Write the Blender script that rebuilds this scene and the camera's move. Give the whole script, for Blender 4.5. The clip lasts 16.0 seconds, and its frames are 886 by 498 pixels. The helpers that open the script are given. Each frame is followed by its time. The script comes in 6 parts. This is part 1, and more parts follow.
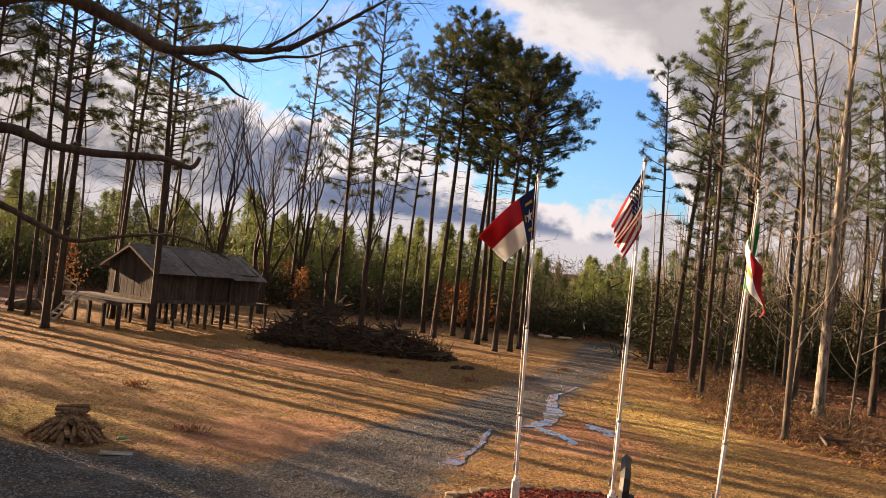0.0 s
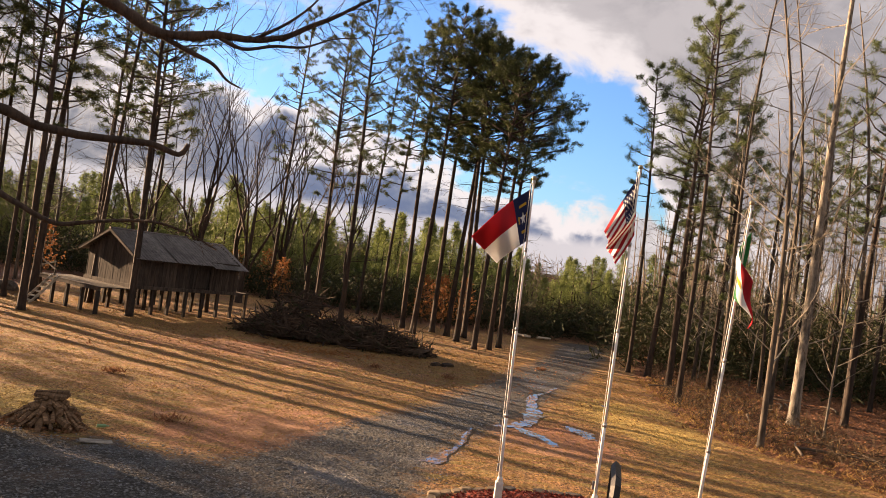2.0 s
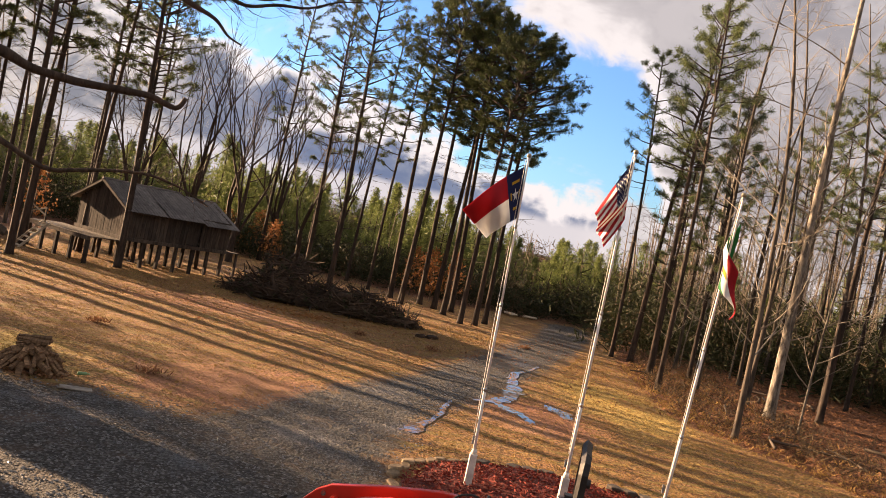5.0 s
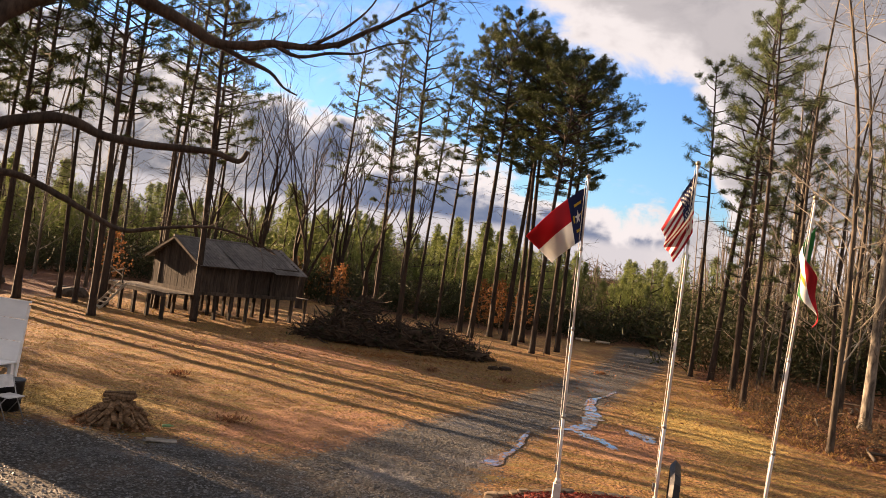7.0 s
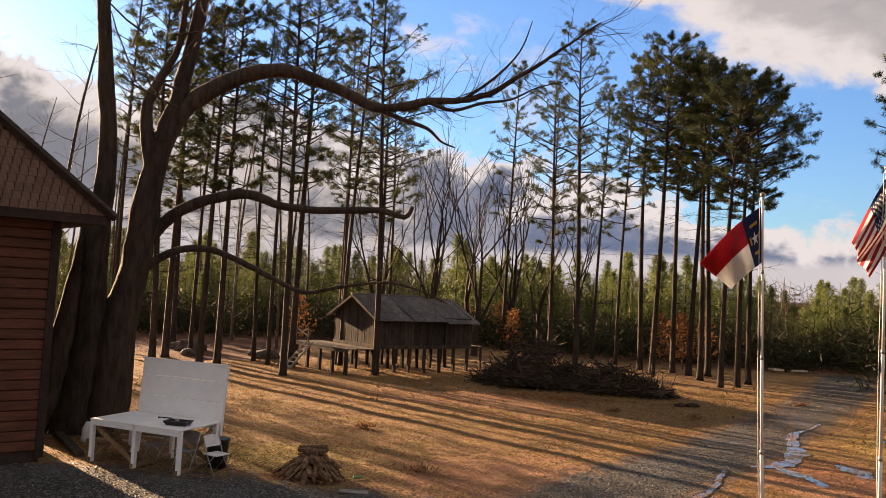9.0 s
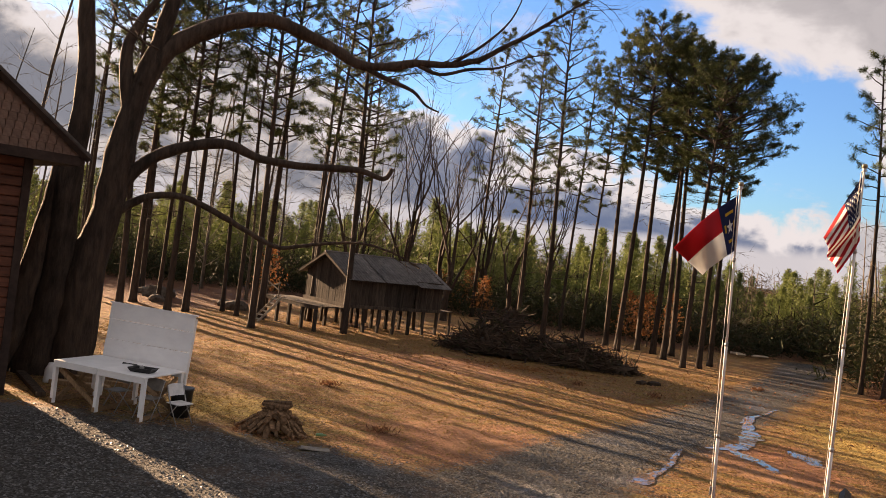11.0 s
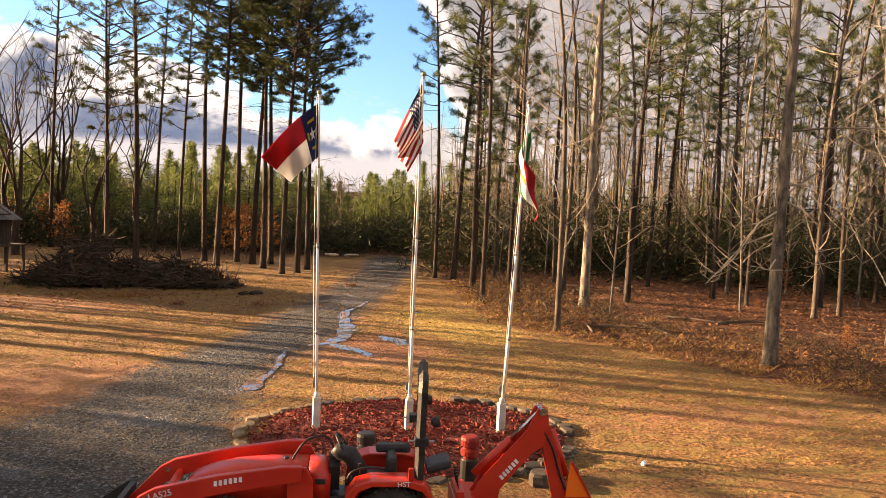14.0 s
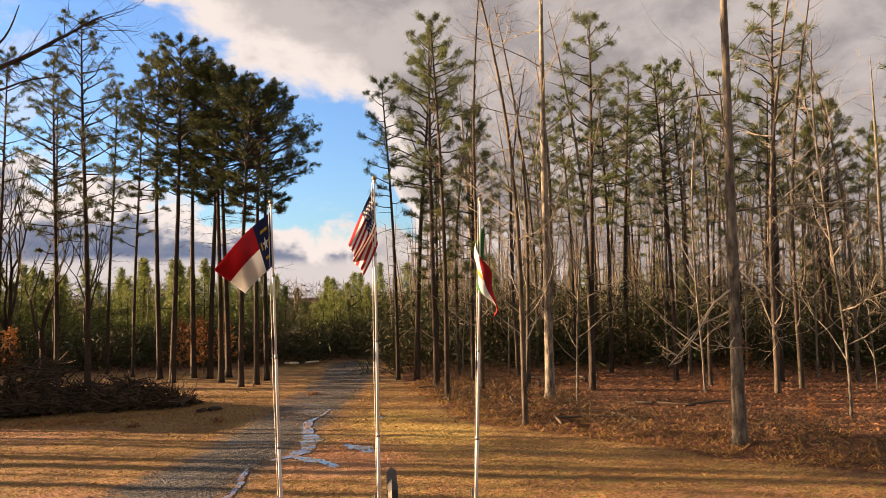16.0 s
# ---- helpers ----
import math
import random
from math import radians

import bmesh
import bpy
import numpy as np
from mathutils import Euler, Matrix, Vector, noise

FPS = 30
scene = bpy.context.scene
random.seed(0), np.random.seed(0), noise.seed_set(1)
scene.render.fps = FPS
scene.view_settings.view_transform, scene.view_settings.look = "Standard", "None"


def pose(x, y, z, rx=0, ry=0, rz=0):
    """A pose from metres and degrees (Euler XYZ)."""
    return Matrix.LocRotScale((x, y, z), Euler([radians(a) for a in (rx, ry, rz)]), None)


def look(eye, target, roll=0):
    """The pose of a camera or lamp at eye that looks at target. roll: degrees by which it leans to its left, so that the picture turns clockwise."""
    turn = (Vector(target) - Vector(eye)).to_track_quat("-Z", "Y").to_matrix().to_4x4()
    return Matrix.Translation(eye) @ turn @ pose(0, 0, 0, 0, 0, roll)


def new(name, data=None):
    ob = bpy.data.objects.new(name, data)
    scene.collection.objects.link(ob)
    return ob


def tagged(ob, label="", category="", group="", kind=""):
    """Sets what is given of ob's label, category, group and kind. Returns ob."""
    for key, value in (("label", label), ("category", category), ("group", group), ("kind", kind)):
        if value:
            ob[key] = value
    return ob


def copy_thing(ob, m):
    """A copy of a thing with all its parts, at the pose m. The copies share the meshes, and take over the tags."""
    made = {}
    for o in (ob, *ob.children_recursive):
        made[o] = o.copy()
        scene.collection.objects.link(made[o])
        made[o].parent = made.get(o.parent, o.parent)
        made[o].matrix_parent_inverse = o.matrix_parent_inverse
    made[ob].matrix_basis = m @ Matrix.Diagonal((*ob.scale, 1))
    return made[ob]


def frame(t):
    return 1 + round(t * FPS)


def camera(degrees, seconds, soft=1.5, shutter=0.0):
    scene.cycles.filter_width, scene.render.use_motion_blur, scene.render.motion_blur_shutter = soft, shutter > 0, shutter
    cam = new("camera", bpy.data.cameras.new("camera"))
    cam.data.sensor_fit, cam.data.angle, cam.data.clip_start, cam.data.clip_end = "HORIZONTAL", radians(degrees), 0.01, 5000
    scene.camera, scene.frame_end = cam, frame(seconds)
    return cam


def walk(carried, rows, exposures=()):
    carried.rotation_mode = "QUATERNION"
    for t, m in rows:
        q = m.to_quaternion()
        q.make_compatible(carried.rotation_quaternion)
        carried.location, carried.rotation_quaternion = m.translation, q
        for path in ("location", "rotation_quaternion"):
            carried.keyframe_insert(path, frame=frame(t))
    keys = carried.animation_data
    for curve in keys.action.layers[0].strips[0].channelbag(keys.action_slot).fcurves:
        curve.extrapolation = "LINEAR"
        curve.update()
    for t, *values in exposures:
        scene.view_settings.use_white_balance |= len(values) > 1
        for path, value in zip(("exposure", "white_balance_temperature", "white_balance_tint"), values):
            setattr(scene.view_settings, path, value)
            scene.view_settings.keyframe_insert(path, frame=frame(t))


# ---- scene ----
cam = camera(58.22, 16.0, soft=0.75)
# seconds, yaw, pitch, lean, and the eye of a hand-held camera that turns on a raised deck
TURNS = [
    (0.0, 0.00, 1.27, 6.12, 0.150, -0.021, 4.203), (0.5, 2.61, 1.58, 5.58, 0.149, -0.075, 4.192), (1.0, 2.60, 2.78, 6.81, 0.016, 0.008, 4.214),
    (1.5, 0.11, 1.88, 7.02, -0.072, 0.018, 4.220), (2.0, -1.54, 1.12, 8.32, -0.088, 0.021, 4.239), (2.5, -2.20, 1.68, 9.45, -0.100, 0.041, 4.256),
    (3.0, -5.40, 1.71, 9.78, -0.078, 0.045, 4.258), (3.5, -7.55, 0.69, 10.36, -0.077, 0.019, 4.257), (4.0, -8.13, 0.08, 9.84, -0.067, 0.015, 4.245),
    (4.5, -5.82, -0.47, 11.38, -0.054, -0.010, 4.232), (5.0, -2.36, -0.64, 12.18, -0.017, 0.004, 4.211), (5.2, -1.18, -0.17, 11.45, -0.000, -0.004, 4.230),
    (6.0, 1.60, 0.55, 9.15, -0.005, 0.000, 4.210), (6.7, 2.50, 0.90, 7.90, -0.020, 0.010, 4.165), (7.5, 3.14, 1.37, 7.21, -0.025, 0.016, 4.137),
    (8.0, 5.44, 2.43, 5.55, -0.008, 0.017, 4.137), (8.5, 10.38, 2.92, 3.62, 0.014, 0.001, 4.139), (8.7, 12.67, 3.04, 3.19, 0.012, 0.008, 4.119),
    (9.4, 16.00, 2.75, 3.40, 0.012, 0.008, 4.140), (10.1, 14.70, 2.15, 5.00, -0.004, 0.003, 4.170), (10.8, 12.82, 1.13, 6.75, -0.016, -0.001, 4.192),
    (11.0, 12.89, 0.48, 7.02, -0.021, 0.021, 4.191), (11.5, 10.82, -0.09, 7.57, -0.026, -0.013, 4.181), (12.0, 6.19, -0.64, 8.19, -0.032, -0.049, 4.195),
    (12.5, -0.63, -1.47, 8.85, 0.003, 0.029, 4.194), (13.0, -6.20, -1.86, 6.83, 0.028, -0.021, 4.194), (13.5, -11.26, -2.19, 4.26, 0.025, -0.050, 4.196),
    (14.0, -15.97, -3.36, 2.72, 0.049, -0.024, 4.182), (14.5, -17.57, -1.72, 1.93, 0.043, -0.035, 4.191), (15.0, -17.79, 1.15, 0.56, 0.059, -0.020, 4.197),
    (15.5, -18.02, 2.63, -0.33, 0.074, 0.027, 4.192), (16.0, -18.84, 3.75, -1.15, 0.080, 0.044, 4.202),
]
# seconds, stops, kelvin, tint: the phone brightens as it turns from the sun
EXPOSURE = [(t, e + 0.15, k + 500, 22) for t, e, k in ((0.0, 1.92, 7150), (1.0, 1.86, 7150), (2.0, 1.95, 7150), (3.0, 1.95, 7150), (5.0, 2.03, 7200), (7.5, 1.88, 7250), (8.5, 1.75, 7350), (10.8, 1.77, 7250), (11.5, 1.88, 7250), (12.5, 2.02, 7250), (13.0, 2.12, 7500), (14.0, 2.30, 7900), (14.5, 2.42, 8000), (15.0, 2.26, 8000), (15.5, 2.06, 7900), (16.0, 1.91, 7800))]
walk(cam, [(t, pose(x, y, z, 90 + p, 0, a) @ pose(0, 0, 0, 0, 0, r)) for t, a, p, r, x, y, z in TURNS], EXPOSURE)

# ---- light ----
SUN_AZ, SUN_EL = -60.0, 11.5          # degrees from +y towards +x, and above the horizon
sun_way = Vector((math.sin(radians(SUN_AZ)) * math.cos(radians(SUN_EL)), math.cos(radians(SUN_AZ)) * math.cos(radians(SUN_EL)), math.sin(radians(SUN_EL))))
sun = new("sun", bpy.data.lights.new("sun", "SUN"))
sun.data.energy, sun.data.angle, sun.data.color = 5.5, radians(0.6), (1.0, 0.75, 0.49)
sun.matrix_world = look(sun_way * 60, (0, 0, 0))


class Nodes:
    """Short hand for node trees."""

    def __init__(self, tree):
        self.tree = tree
        tree.nodes.clear()

    def add(self, kind, **props):
        n = self.tree.nodes.new(kind)
        ins = props.pop("ins", {})
        for k, v in props.items():
            setattr(n, k, v)
        for k, v in ins.items():
            if isinstance(v, bpy.types.NodeSocket):
                self.tree.links.new(v, n.inputs[k])
            else:
                n.inputs[k].default_value = v
        return n

    def math(self, op, a, b=0.0, c=0.0, clamp=False):
        return self.add("ShaderNodeMath", operation=op, use_clamp=clamp, ins={0: a, 1: b, 2: c}).outputs[0]

    def mix(self, f, a, b, blend="MIX"):
        n = self.add("ShaderNodeMix", data_type="RGBA", blend_type=blend, clamp_factor=True, ins={0: f})
        for s, v in ((6, a), (7, b)):
            if isinstance(v, bpy.types.NodeSocket):
                self.tree.links.new(v, n.inputs[s])
            else:
                n.inputs[s].default_value = (*v, 1.0)[:4]
        return n.outputs[2]

    def noise(self, vec, scale, detail=4.0, rough=0.55, distort=0.0):
        return self.add("ShaderNodeTexNoise", ins={"Vector": vec, "Scale": scale, "Detail": detail, "Roughness": rough, "Distortion": distort}).outputs["Fac"]

    def step(self, v, lo, hi, a=0.0, b=1.0):
        return self.add("ShaderNodeMapRange", interpolation_type="SMOOTHSTEP", ins={0: v, 1: lo, 2: hi, 3: a, 4: b}).outputs[0]

    def grade(self, v, *stops):
        n = self.add("ShaderNodeValToRGB", ins={0: v})
        while len(n.color_ramp.elements) < len(stops):
            n.color_ramp.elements.new(0.5)
        for e, (p, c) in zip(n.color_ramp.elements, stops):
            e.position, e.color = p, (*c, 1.0)
        return n.outputs[0]


world = bpy.data.worlds.new("sky")
scene.world = world
world.use_nodes = True
N = Nodes(world.node_tree)
sky = N.add("ShaderNodeTexSky", sky_type="NISHITA", sun_disc=False, sun_elevation=radians(SUN_EL), sun_rotation=radians(SUN_AZ), air_density=1.2, dust_density=0.6, ozone_density=2.0)
way = N.add("ShaderNodeTexCoord").outputs["Generated"]
axes = N.add("ShaderNodeSeparateXYZ", ins={0: way})
dx, dy, dz = axes.outputs
rise = N.math("ADD", N.math("MAXIMUM", dz, 0.0), 0.16)
flat = N.add("ShaderNodeCombineXYZ", ins={0: N.math("DIVIDE", dx, rise), 1: N.math("DIVIDE", dy, rise), 2: dz}).outputs[0]
DEG = 180 / math.pi
el = N.math("MULTIPLY", N.math("ARCSINE", dz), DEG)
az = N.math("MULTIPLY", N.math("ARCTAN2", dx, dy), DEG)
sphere = N.add("ShaderNodeMapping", ins={0: way, 3: (1.0, 1.0, 1.7)}).outputs[0]
puff = N.math("SUBTRACT", N.noise(sphere, 9.0, 10.0, 0.60, 0.3), 0.5)
wide = N.math("SUBTRACT", N.noise(sphere, 3.2, 5.0, 0.55), 0.5)
swirl = N.noise(sphere, 9.0, 9.0, 0.58, 0.25)
wave = N.math("ADD", N.math("MULTIPLY", puff, 9.0), N.math("MULTIPLY", wide, 4.0))
# the bank of cumulus along the horizon: over its top the sky is open
over_bank = N.math("ADD", N.math("SUBTRACT", el, N.math("SUBTRACT", 7.2, N.math("MULTIPLY", az, 0.16))), wave)
# the grey deck overhead: its ragged edge comes down towards the wood
deck_edge = N.math("SUBTRACT", N.math("SUBTRACT", 19.2, N.math("MULTIPLY", az, 0.42)), N.step(az, 13.0, 18.0, 0.0, 8.0))
over_deck = N.math("ADD", N.math("SUBTRACT", el, deck_edge), N.math("MULTIPLY", wave, 0.8))
ahead = N.step(N.math("ABSOLUTE", az), 75.0, 45.0)
loose = N.step(N.noise(flat, 1.7, 8.0, 0.58, 0.2), 0.28, 0.44)
bank_in = N.step(over_bank, 0.5, -0.6)
deck_in = N.step(over_deck, -0.7, 0.8)
scrap = N.math("MULTIPLY", N.step(N.noise(sphere, 6.0, 8.0, 0.6, 0.4), 0.56, 0.66), N.step(az, -10.0, -24.0, 0.35, 1.0))
cover = N.mix(ahead, loose, N.math("MAXIMUM", N.math("MAXIMUM", bank_in, deck_in), scrap))
# bank: white heaped tops, slate-blue flanks, a pale strip at the horizon
crest = N.step(N.math("ADD", over_bank, N.math("MULTIPLY", N.math("SUBTRACT", swirl, 0.5), 6.0)), -2.4, -0.6)
slate = N.mix(N.step(az, -22.0, -6.0), N.mix(N.step(swirl, 0.42, 0.58), (0.32, 0.38, 0.48), (0.90, 0.93, 0.97)), N.mix(N.step(swirl, 0.45, 0.62), (0.20, 0.30, 0.52), (0.33, 0.43, 0.62)))
bank = N.mix(crest, slate, (1.12, 1.20, 1.30))
bank = N.mix(N.step(N.math("ADD", el, N.math("MULTIPLY", puff, 2.0)), 3.5, 2.7), bank, (0.86, 0.93, 1.05))
bank = N.mix(N.step(az, 11.0, 16.0), bank, N.mix(N.step(swirl, 0.38, 0.6), (0.78, 0.84, 0.92), (1.12, 1.18, 1.24)))
# deck: bright fringe, soft grey belly
fringe = N.step(N.math("ADD", over_deck, N.math("MULTIPLY", N.math("SUBTRACT", swirl, 0.5), 9.0)), 5.2, 1.0)
deck = N.mix(fringe, N.mix(N.step(swirl, 0.36, 0.62), (0.44, 0.48, 0.56), (0.70, 0.75, 0.83)), (1.10, 1.18, 1.27))
far_cloud = N.mix(N.step(N.noise(flat, 2.6, 10.0, 0.66, 0.5), 0.40, 0.60), (0.34, 0.40, 0.50), (0.98, 1.03, 1.06))
cloud = N.mix(ahead, far_cloud, N.mix(deck_in, bank, deck))
blue = N.mix(1.0, sky.outputs[0], (0.15, 0.27, 0.46), "MULTIPLY")
N.add("ShaderNodeOutputWorld", ins={0: N.add("ShaderNodeBackground", ins={0: N.mix(cover, blue, cloud), 1: 0.175}).outputs[0]})


# ---- materials ----
def material(name, build):
    m = bpy.data.materials.new(name)
    m.use_nodes = True
    n = Nodes(m.node_tree)
    build(n)
    return m


def finish(n, colour, rough=0.8, bump=None, strength=0.3, far=0.02, metal=0.0, spec=0.4, trans=0.0):
    ins = {"Base Color": colour if isinstance(colour, bpy.types.NodeSocket) else (*colour, 1.0), "Roughness": rough, "Metallic": metal, "Specular IOR Level": spec}
    if bump is not None:
        ins["Normal"] = n.add("ShaderNodeBump", ins={"Height": bump, "Strength": strength, "Distance": far}).outputs[0]
    s = n.add("ShaderNodeBsdfPrincipled", ins=ins).outputs[0]
    if trans:
        t = n.add("ShaderNodeBsdfTranslucent", ins={0: ins["Base Color"]}).outputs[0]
        s = n.add("ShaderNodeMixShader", ins={0: trans, 1: s, 2: t}).outputs[0]
    n.add("ShaderNodeOutputMaterial", ins={0: s})


def place(n, stretch=(1, 1, 1)):
    c = n.add("ShaderNodeTexCoord").outputs["Object"]
    return n.add("ShaderNodeMapping", ins={0: c, 3: stretch}).outputs[0]


def rough_surface(name, dark, light, scale=6.0, stretch=(1, 1, 1), rough=0.85, strength=0.4, far=0.02, metal=0.0, spec=0.3, each=0.15):
    """Two scales of variation between two colours, with relief and a slight change from piece to piece."""
    def build(n):
        v = place(n, stretch)
        a, b = n.noise(v, scale, 6.0, 0.65), n.noise(v, scale * 0.13, 3.0)
        f = n.math("ADD", n.math("MULTIPLY", a, 0.65), n.math("MULTIPLY", b, 0.45))
        c = n.mix(n.step(f, 0.35, 0.75), dark, light)
        r = n.add("ShaderNodeObjectInfo").outputs["Random"]
        c = n.mix(1.0, c, n.grade(r, (0.0, (1 - each,) * 3), (1.0, (1 + each,) * 3)), "MULTIPLY")
        finish(n, c, rough, a, strength, far, metal, spec)
    return material(name, build)


def leafy(name, dark, light, trans=0.3, rough=0.6, spec=0.2):
    def build(n):
        isl = n.add("ShaderNodeNewGeometry").outputs["Random Per Island"]
        big = n.noise(place(n), 0.35, 2.0)
        f = n.math("ADD", n.math("MULTIPLY", isl, 0.6), n.math("MULTIPLY", big, 0.4))
        finish(n, n.mix(f, dark, light), rough, trans=trans, spec=spec)
    return material(name, build)


pine_bark = rough_surface("pine_bark", (0.014, 0.010, 0.008), (0.068, 0.048, 0.036), 9.0, (1, 1, 0.25), strength=0.9, far=0.04)
grey_bark = rough_surface("grey_bark", (0.030, 0.027, 0.023), (0.31, 0.272, 0.222), 10.0, (1, 1, 0.3), strength=1.0, far=0.05, each=0.3)
oak_bark = rough_surface("oak_bark", (0.016, 0.011, 0.008), (0.085, 0.058, 0.043), 8.0, (1, 1, 0.22), strength=1.0, far=0.06)
pale_bark = rough_surface("pale_bark", (0.070, 0.061, 0.050), (0.34, 0.298, 0.240), 6.0, (1, 1, 0.3), strength=0.6)
brown_bark = rough_surface("brown_bark", (0.020, 0.016, 0.013), (0.140, 0.112, 0.085), 8.0, (1, 1, 0.28), strength=0.8, far=0.03, each=0.4)
twig_bark = rough_surface("twig_bark", (0.045, 0.033, 0.024), (0.15, 0.115, 0.085), 5.0)
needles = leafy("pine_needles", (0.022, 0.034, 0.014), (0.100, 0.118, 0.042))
# brighter copy for the roadside wood: sunlight on its crowns put into the colour
sunlit_needles = leafy("sunlit_pine_needles", (0.030, 0.046, 0.018), (0.165, 0.205, 0.082))
young_needles = leafy("young_pine_needles", (0.035, 0.055, 0.018), (0.26, 0.31, 0.10))
scrub_twigs = leafy("scrub_twigs", (0.035, 0.025, 0.015), (0.12, 0.085, 0.05), 0.1, 0.8)
rust_leaves = leafy("rust_leaves", (0.16, 0.065, 0.025), (0.42, 0.20, 0.075), 0.35)


# ---- mesh helpers ----
class Mesh:
    """Collects vertices and faces for one mesh."""

    def __init__(self):
        self.v, self.f = [], []

    def tube(self, pts, radii, sides=6, cap=True):
        pts = [Vector(p) for p in pts]
        start = len(self.v)
        side = None
        for i, p in enumerate(pts):
            d = (pts[min(i + 1, len(pts) - 1)] - pts[max(i - 1, 0)])
            d = d.normalized() if d.length > 1e-9 else Vector((0, 0, 1))
            if side is None:
                side = d.cross(Vector((0.3, 0.9, 0.2)) if abs(d.z) > 0.7 else Vector((0, 0, 1))).normalized()
            else:
                side = (side - d * side.dot(d)).normalized()
            up = d.cross(side)
            for k in range(sides):
                a = 2 * math.pi * k / sides
                self.v.append(tuple(p + (side * math.cos(a) + up * math.sin(a)) * radii[i]))
        for i in range(len(pts) - 1):
            for k in range(sides):
                a, b = start + i * sides + k, start + i * sides + (k + 1) % sides
                self.f.append((a, b, b + sides, a + sides))
        if cap:
            self.f.append(tuple(start + k for k in reversed(range(sides))))
            self.f.append(tuple(start + (len(pts) - 1) * sides + k for k in range(sides)))
        return self

    def blade(self, p, tip, w):
        """A narrow leaf from p to tip."""
        p, tip = Vector(p), Vector(tip)
        s = (tip - p).cross(Vector((random.random() - 0.5, random.random() - 0.5, random.random() - 0.5)))
        s = s.normalized() * w if s.length > 1e-9 else Vector((w, 0, 0))
        i = len(self.v)
        m = p.lerp(tip, 0.45)
        self.v += [tuple(p), tuple(m + s), tuple(tip), tuple(m - s)]
        self.f.append((i, i + 1, i + 2, i + 3))

    def box(self, x0, y0, z0, x1, y1, z1, m=None):
        i = len(self.v)
        c = [Vector((x, y, z)) for z in (z0, z1) for y in (y0, y1) for x in (x0, x1)]
        self.v += [tuple(m @ p) if m is not None else tuple(p) for p in c]
        for q in ((0, 2, 3, 1), (4, 5, 7, 6), (0, 1, 5, 4), (2, 6, 7, 3), (0, 4, 6, 2), (1, 3, 7, 5)):
            self.f.append(tuple(i + k for k in q))
        return self

    def data(self, name, mat, smooth=False):
        me = bpy.data.meshes.new(name)
        me.from_pydata(self.v, [], self.f)
        me.materials.append(mat)
        if smooth:
            me.shade_smooth()
        me.update()
        return me


def part(name, mesh, mat, parent=None, label="", smooth=False, m=None, bevel=0.0, segs=2):
    """One mesh object under a thing or a part."""
    if isinstance(mesh, Mesh):
        me = mesh.data(name, mat, smooth)
    elif isinstance(mesh, bmesh.types.BMesh):
        me = bpy.data.meshes.new(name)
        mesh.to_mesh(me)
        mesh.free()
        me.materials.append(mat)
        if smooth:
            me.shade_smooth()
    else:
        me = mesh
    if bevel:
        b = bmesh.new()
        b.from_mesh(me)
        bmesh.ops.remove_doubles(b, verts=b.verts, dist=1e-5)
        bmesh.ops.bevel(b, geom=[e for e in b.edges if e.is_manifold and e.calc_face_angle(0) > 0.5], offset=bevel, segments=segs, affect="EDGES", profile=0.6)
        b.to_mesh(me)
        b.free()
    ob = new(name, me)
    ob.parent = parent
    if m is not None:
        ob.matrix_basis = m
    if label:
        ob["label"] = label
    return ob


def thing(name, label, category, m=None, group=""):
    ob = new(name)
    ob.empty_display_size = 0.2
    if m is not None:
        ob.matrix_basis = m
    return tagged(ob, label, category, group)


R = random.Random(7)


def jit(s):
    return Vector((R.uniform(-s, s), R.uniform(-s, s), R.uniform(-s, s)))


# ---- trees ----
def wavy_trunk(h, r0, r1, wob, n=11):
    a, b = R.uniform(0, 6.3), R.uniform(0, 6.3)
    pts, rad = [], []
    for i in range(n):
        u = i / (n - 1)
        pts.append(Vector((wob * (math.sin(a + 3.1 * u) - math.sin(a)) * u, wob * (math.sin(b + 2.6 * u) - math.sin(b)) * u, h * u)))
        flare = 0.45 * math.exp(-u * h / 0.35)
        rad.append((r0 * (1 - u) ** 0.8 + r1 * u) * (1 + flare))
    pts.insert(1, pts[0].lerp(pts[1], 0.12))
    pts.insert(2, pts[0].lerp(pts[2], 0.35))
    rad.insert(1, rad[0] * 0.82)
    rad.insert(2, rad[0] * 0.74)
    return pts, rad


def along(pts, u):
    f = u * (len(pts) - 1)
    i = min(int(f), len(pts) - 2)
    return pts[i].lerp(pts[i + 1], f - i)


def at_height(pts, z):
    for a, b in zip(pts, pts[1:]):
        if b.z >= z:
            return a.lerp(b, (z - a.z) / max(b.z - a.z, 1e-6))
    return pts[-1].copy()


def tuft(leaf, p, d, size, count, w):
    """A spray of needles: single long triangles."""
    for _ in range(count):
        q = (d * 0.55 + jit(1.0)).normalized() * size * R.uniform(0.6, 1.1)
        a, s = p + jit(size * 0.38), jit(w * 1.6)
        i = len(leaf.v)
        leaf.v += [tuple(a - s), tuple(a + s), tuple(p + q)]
        leaf.f.append((i, i + 1, i + 2))


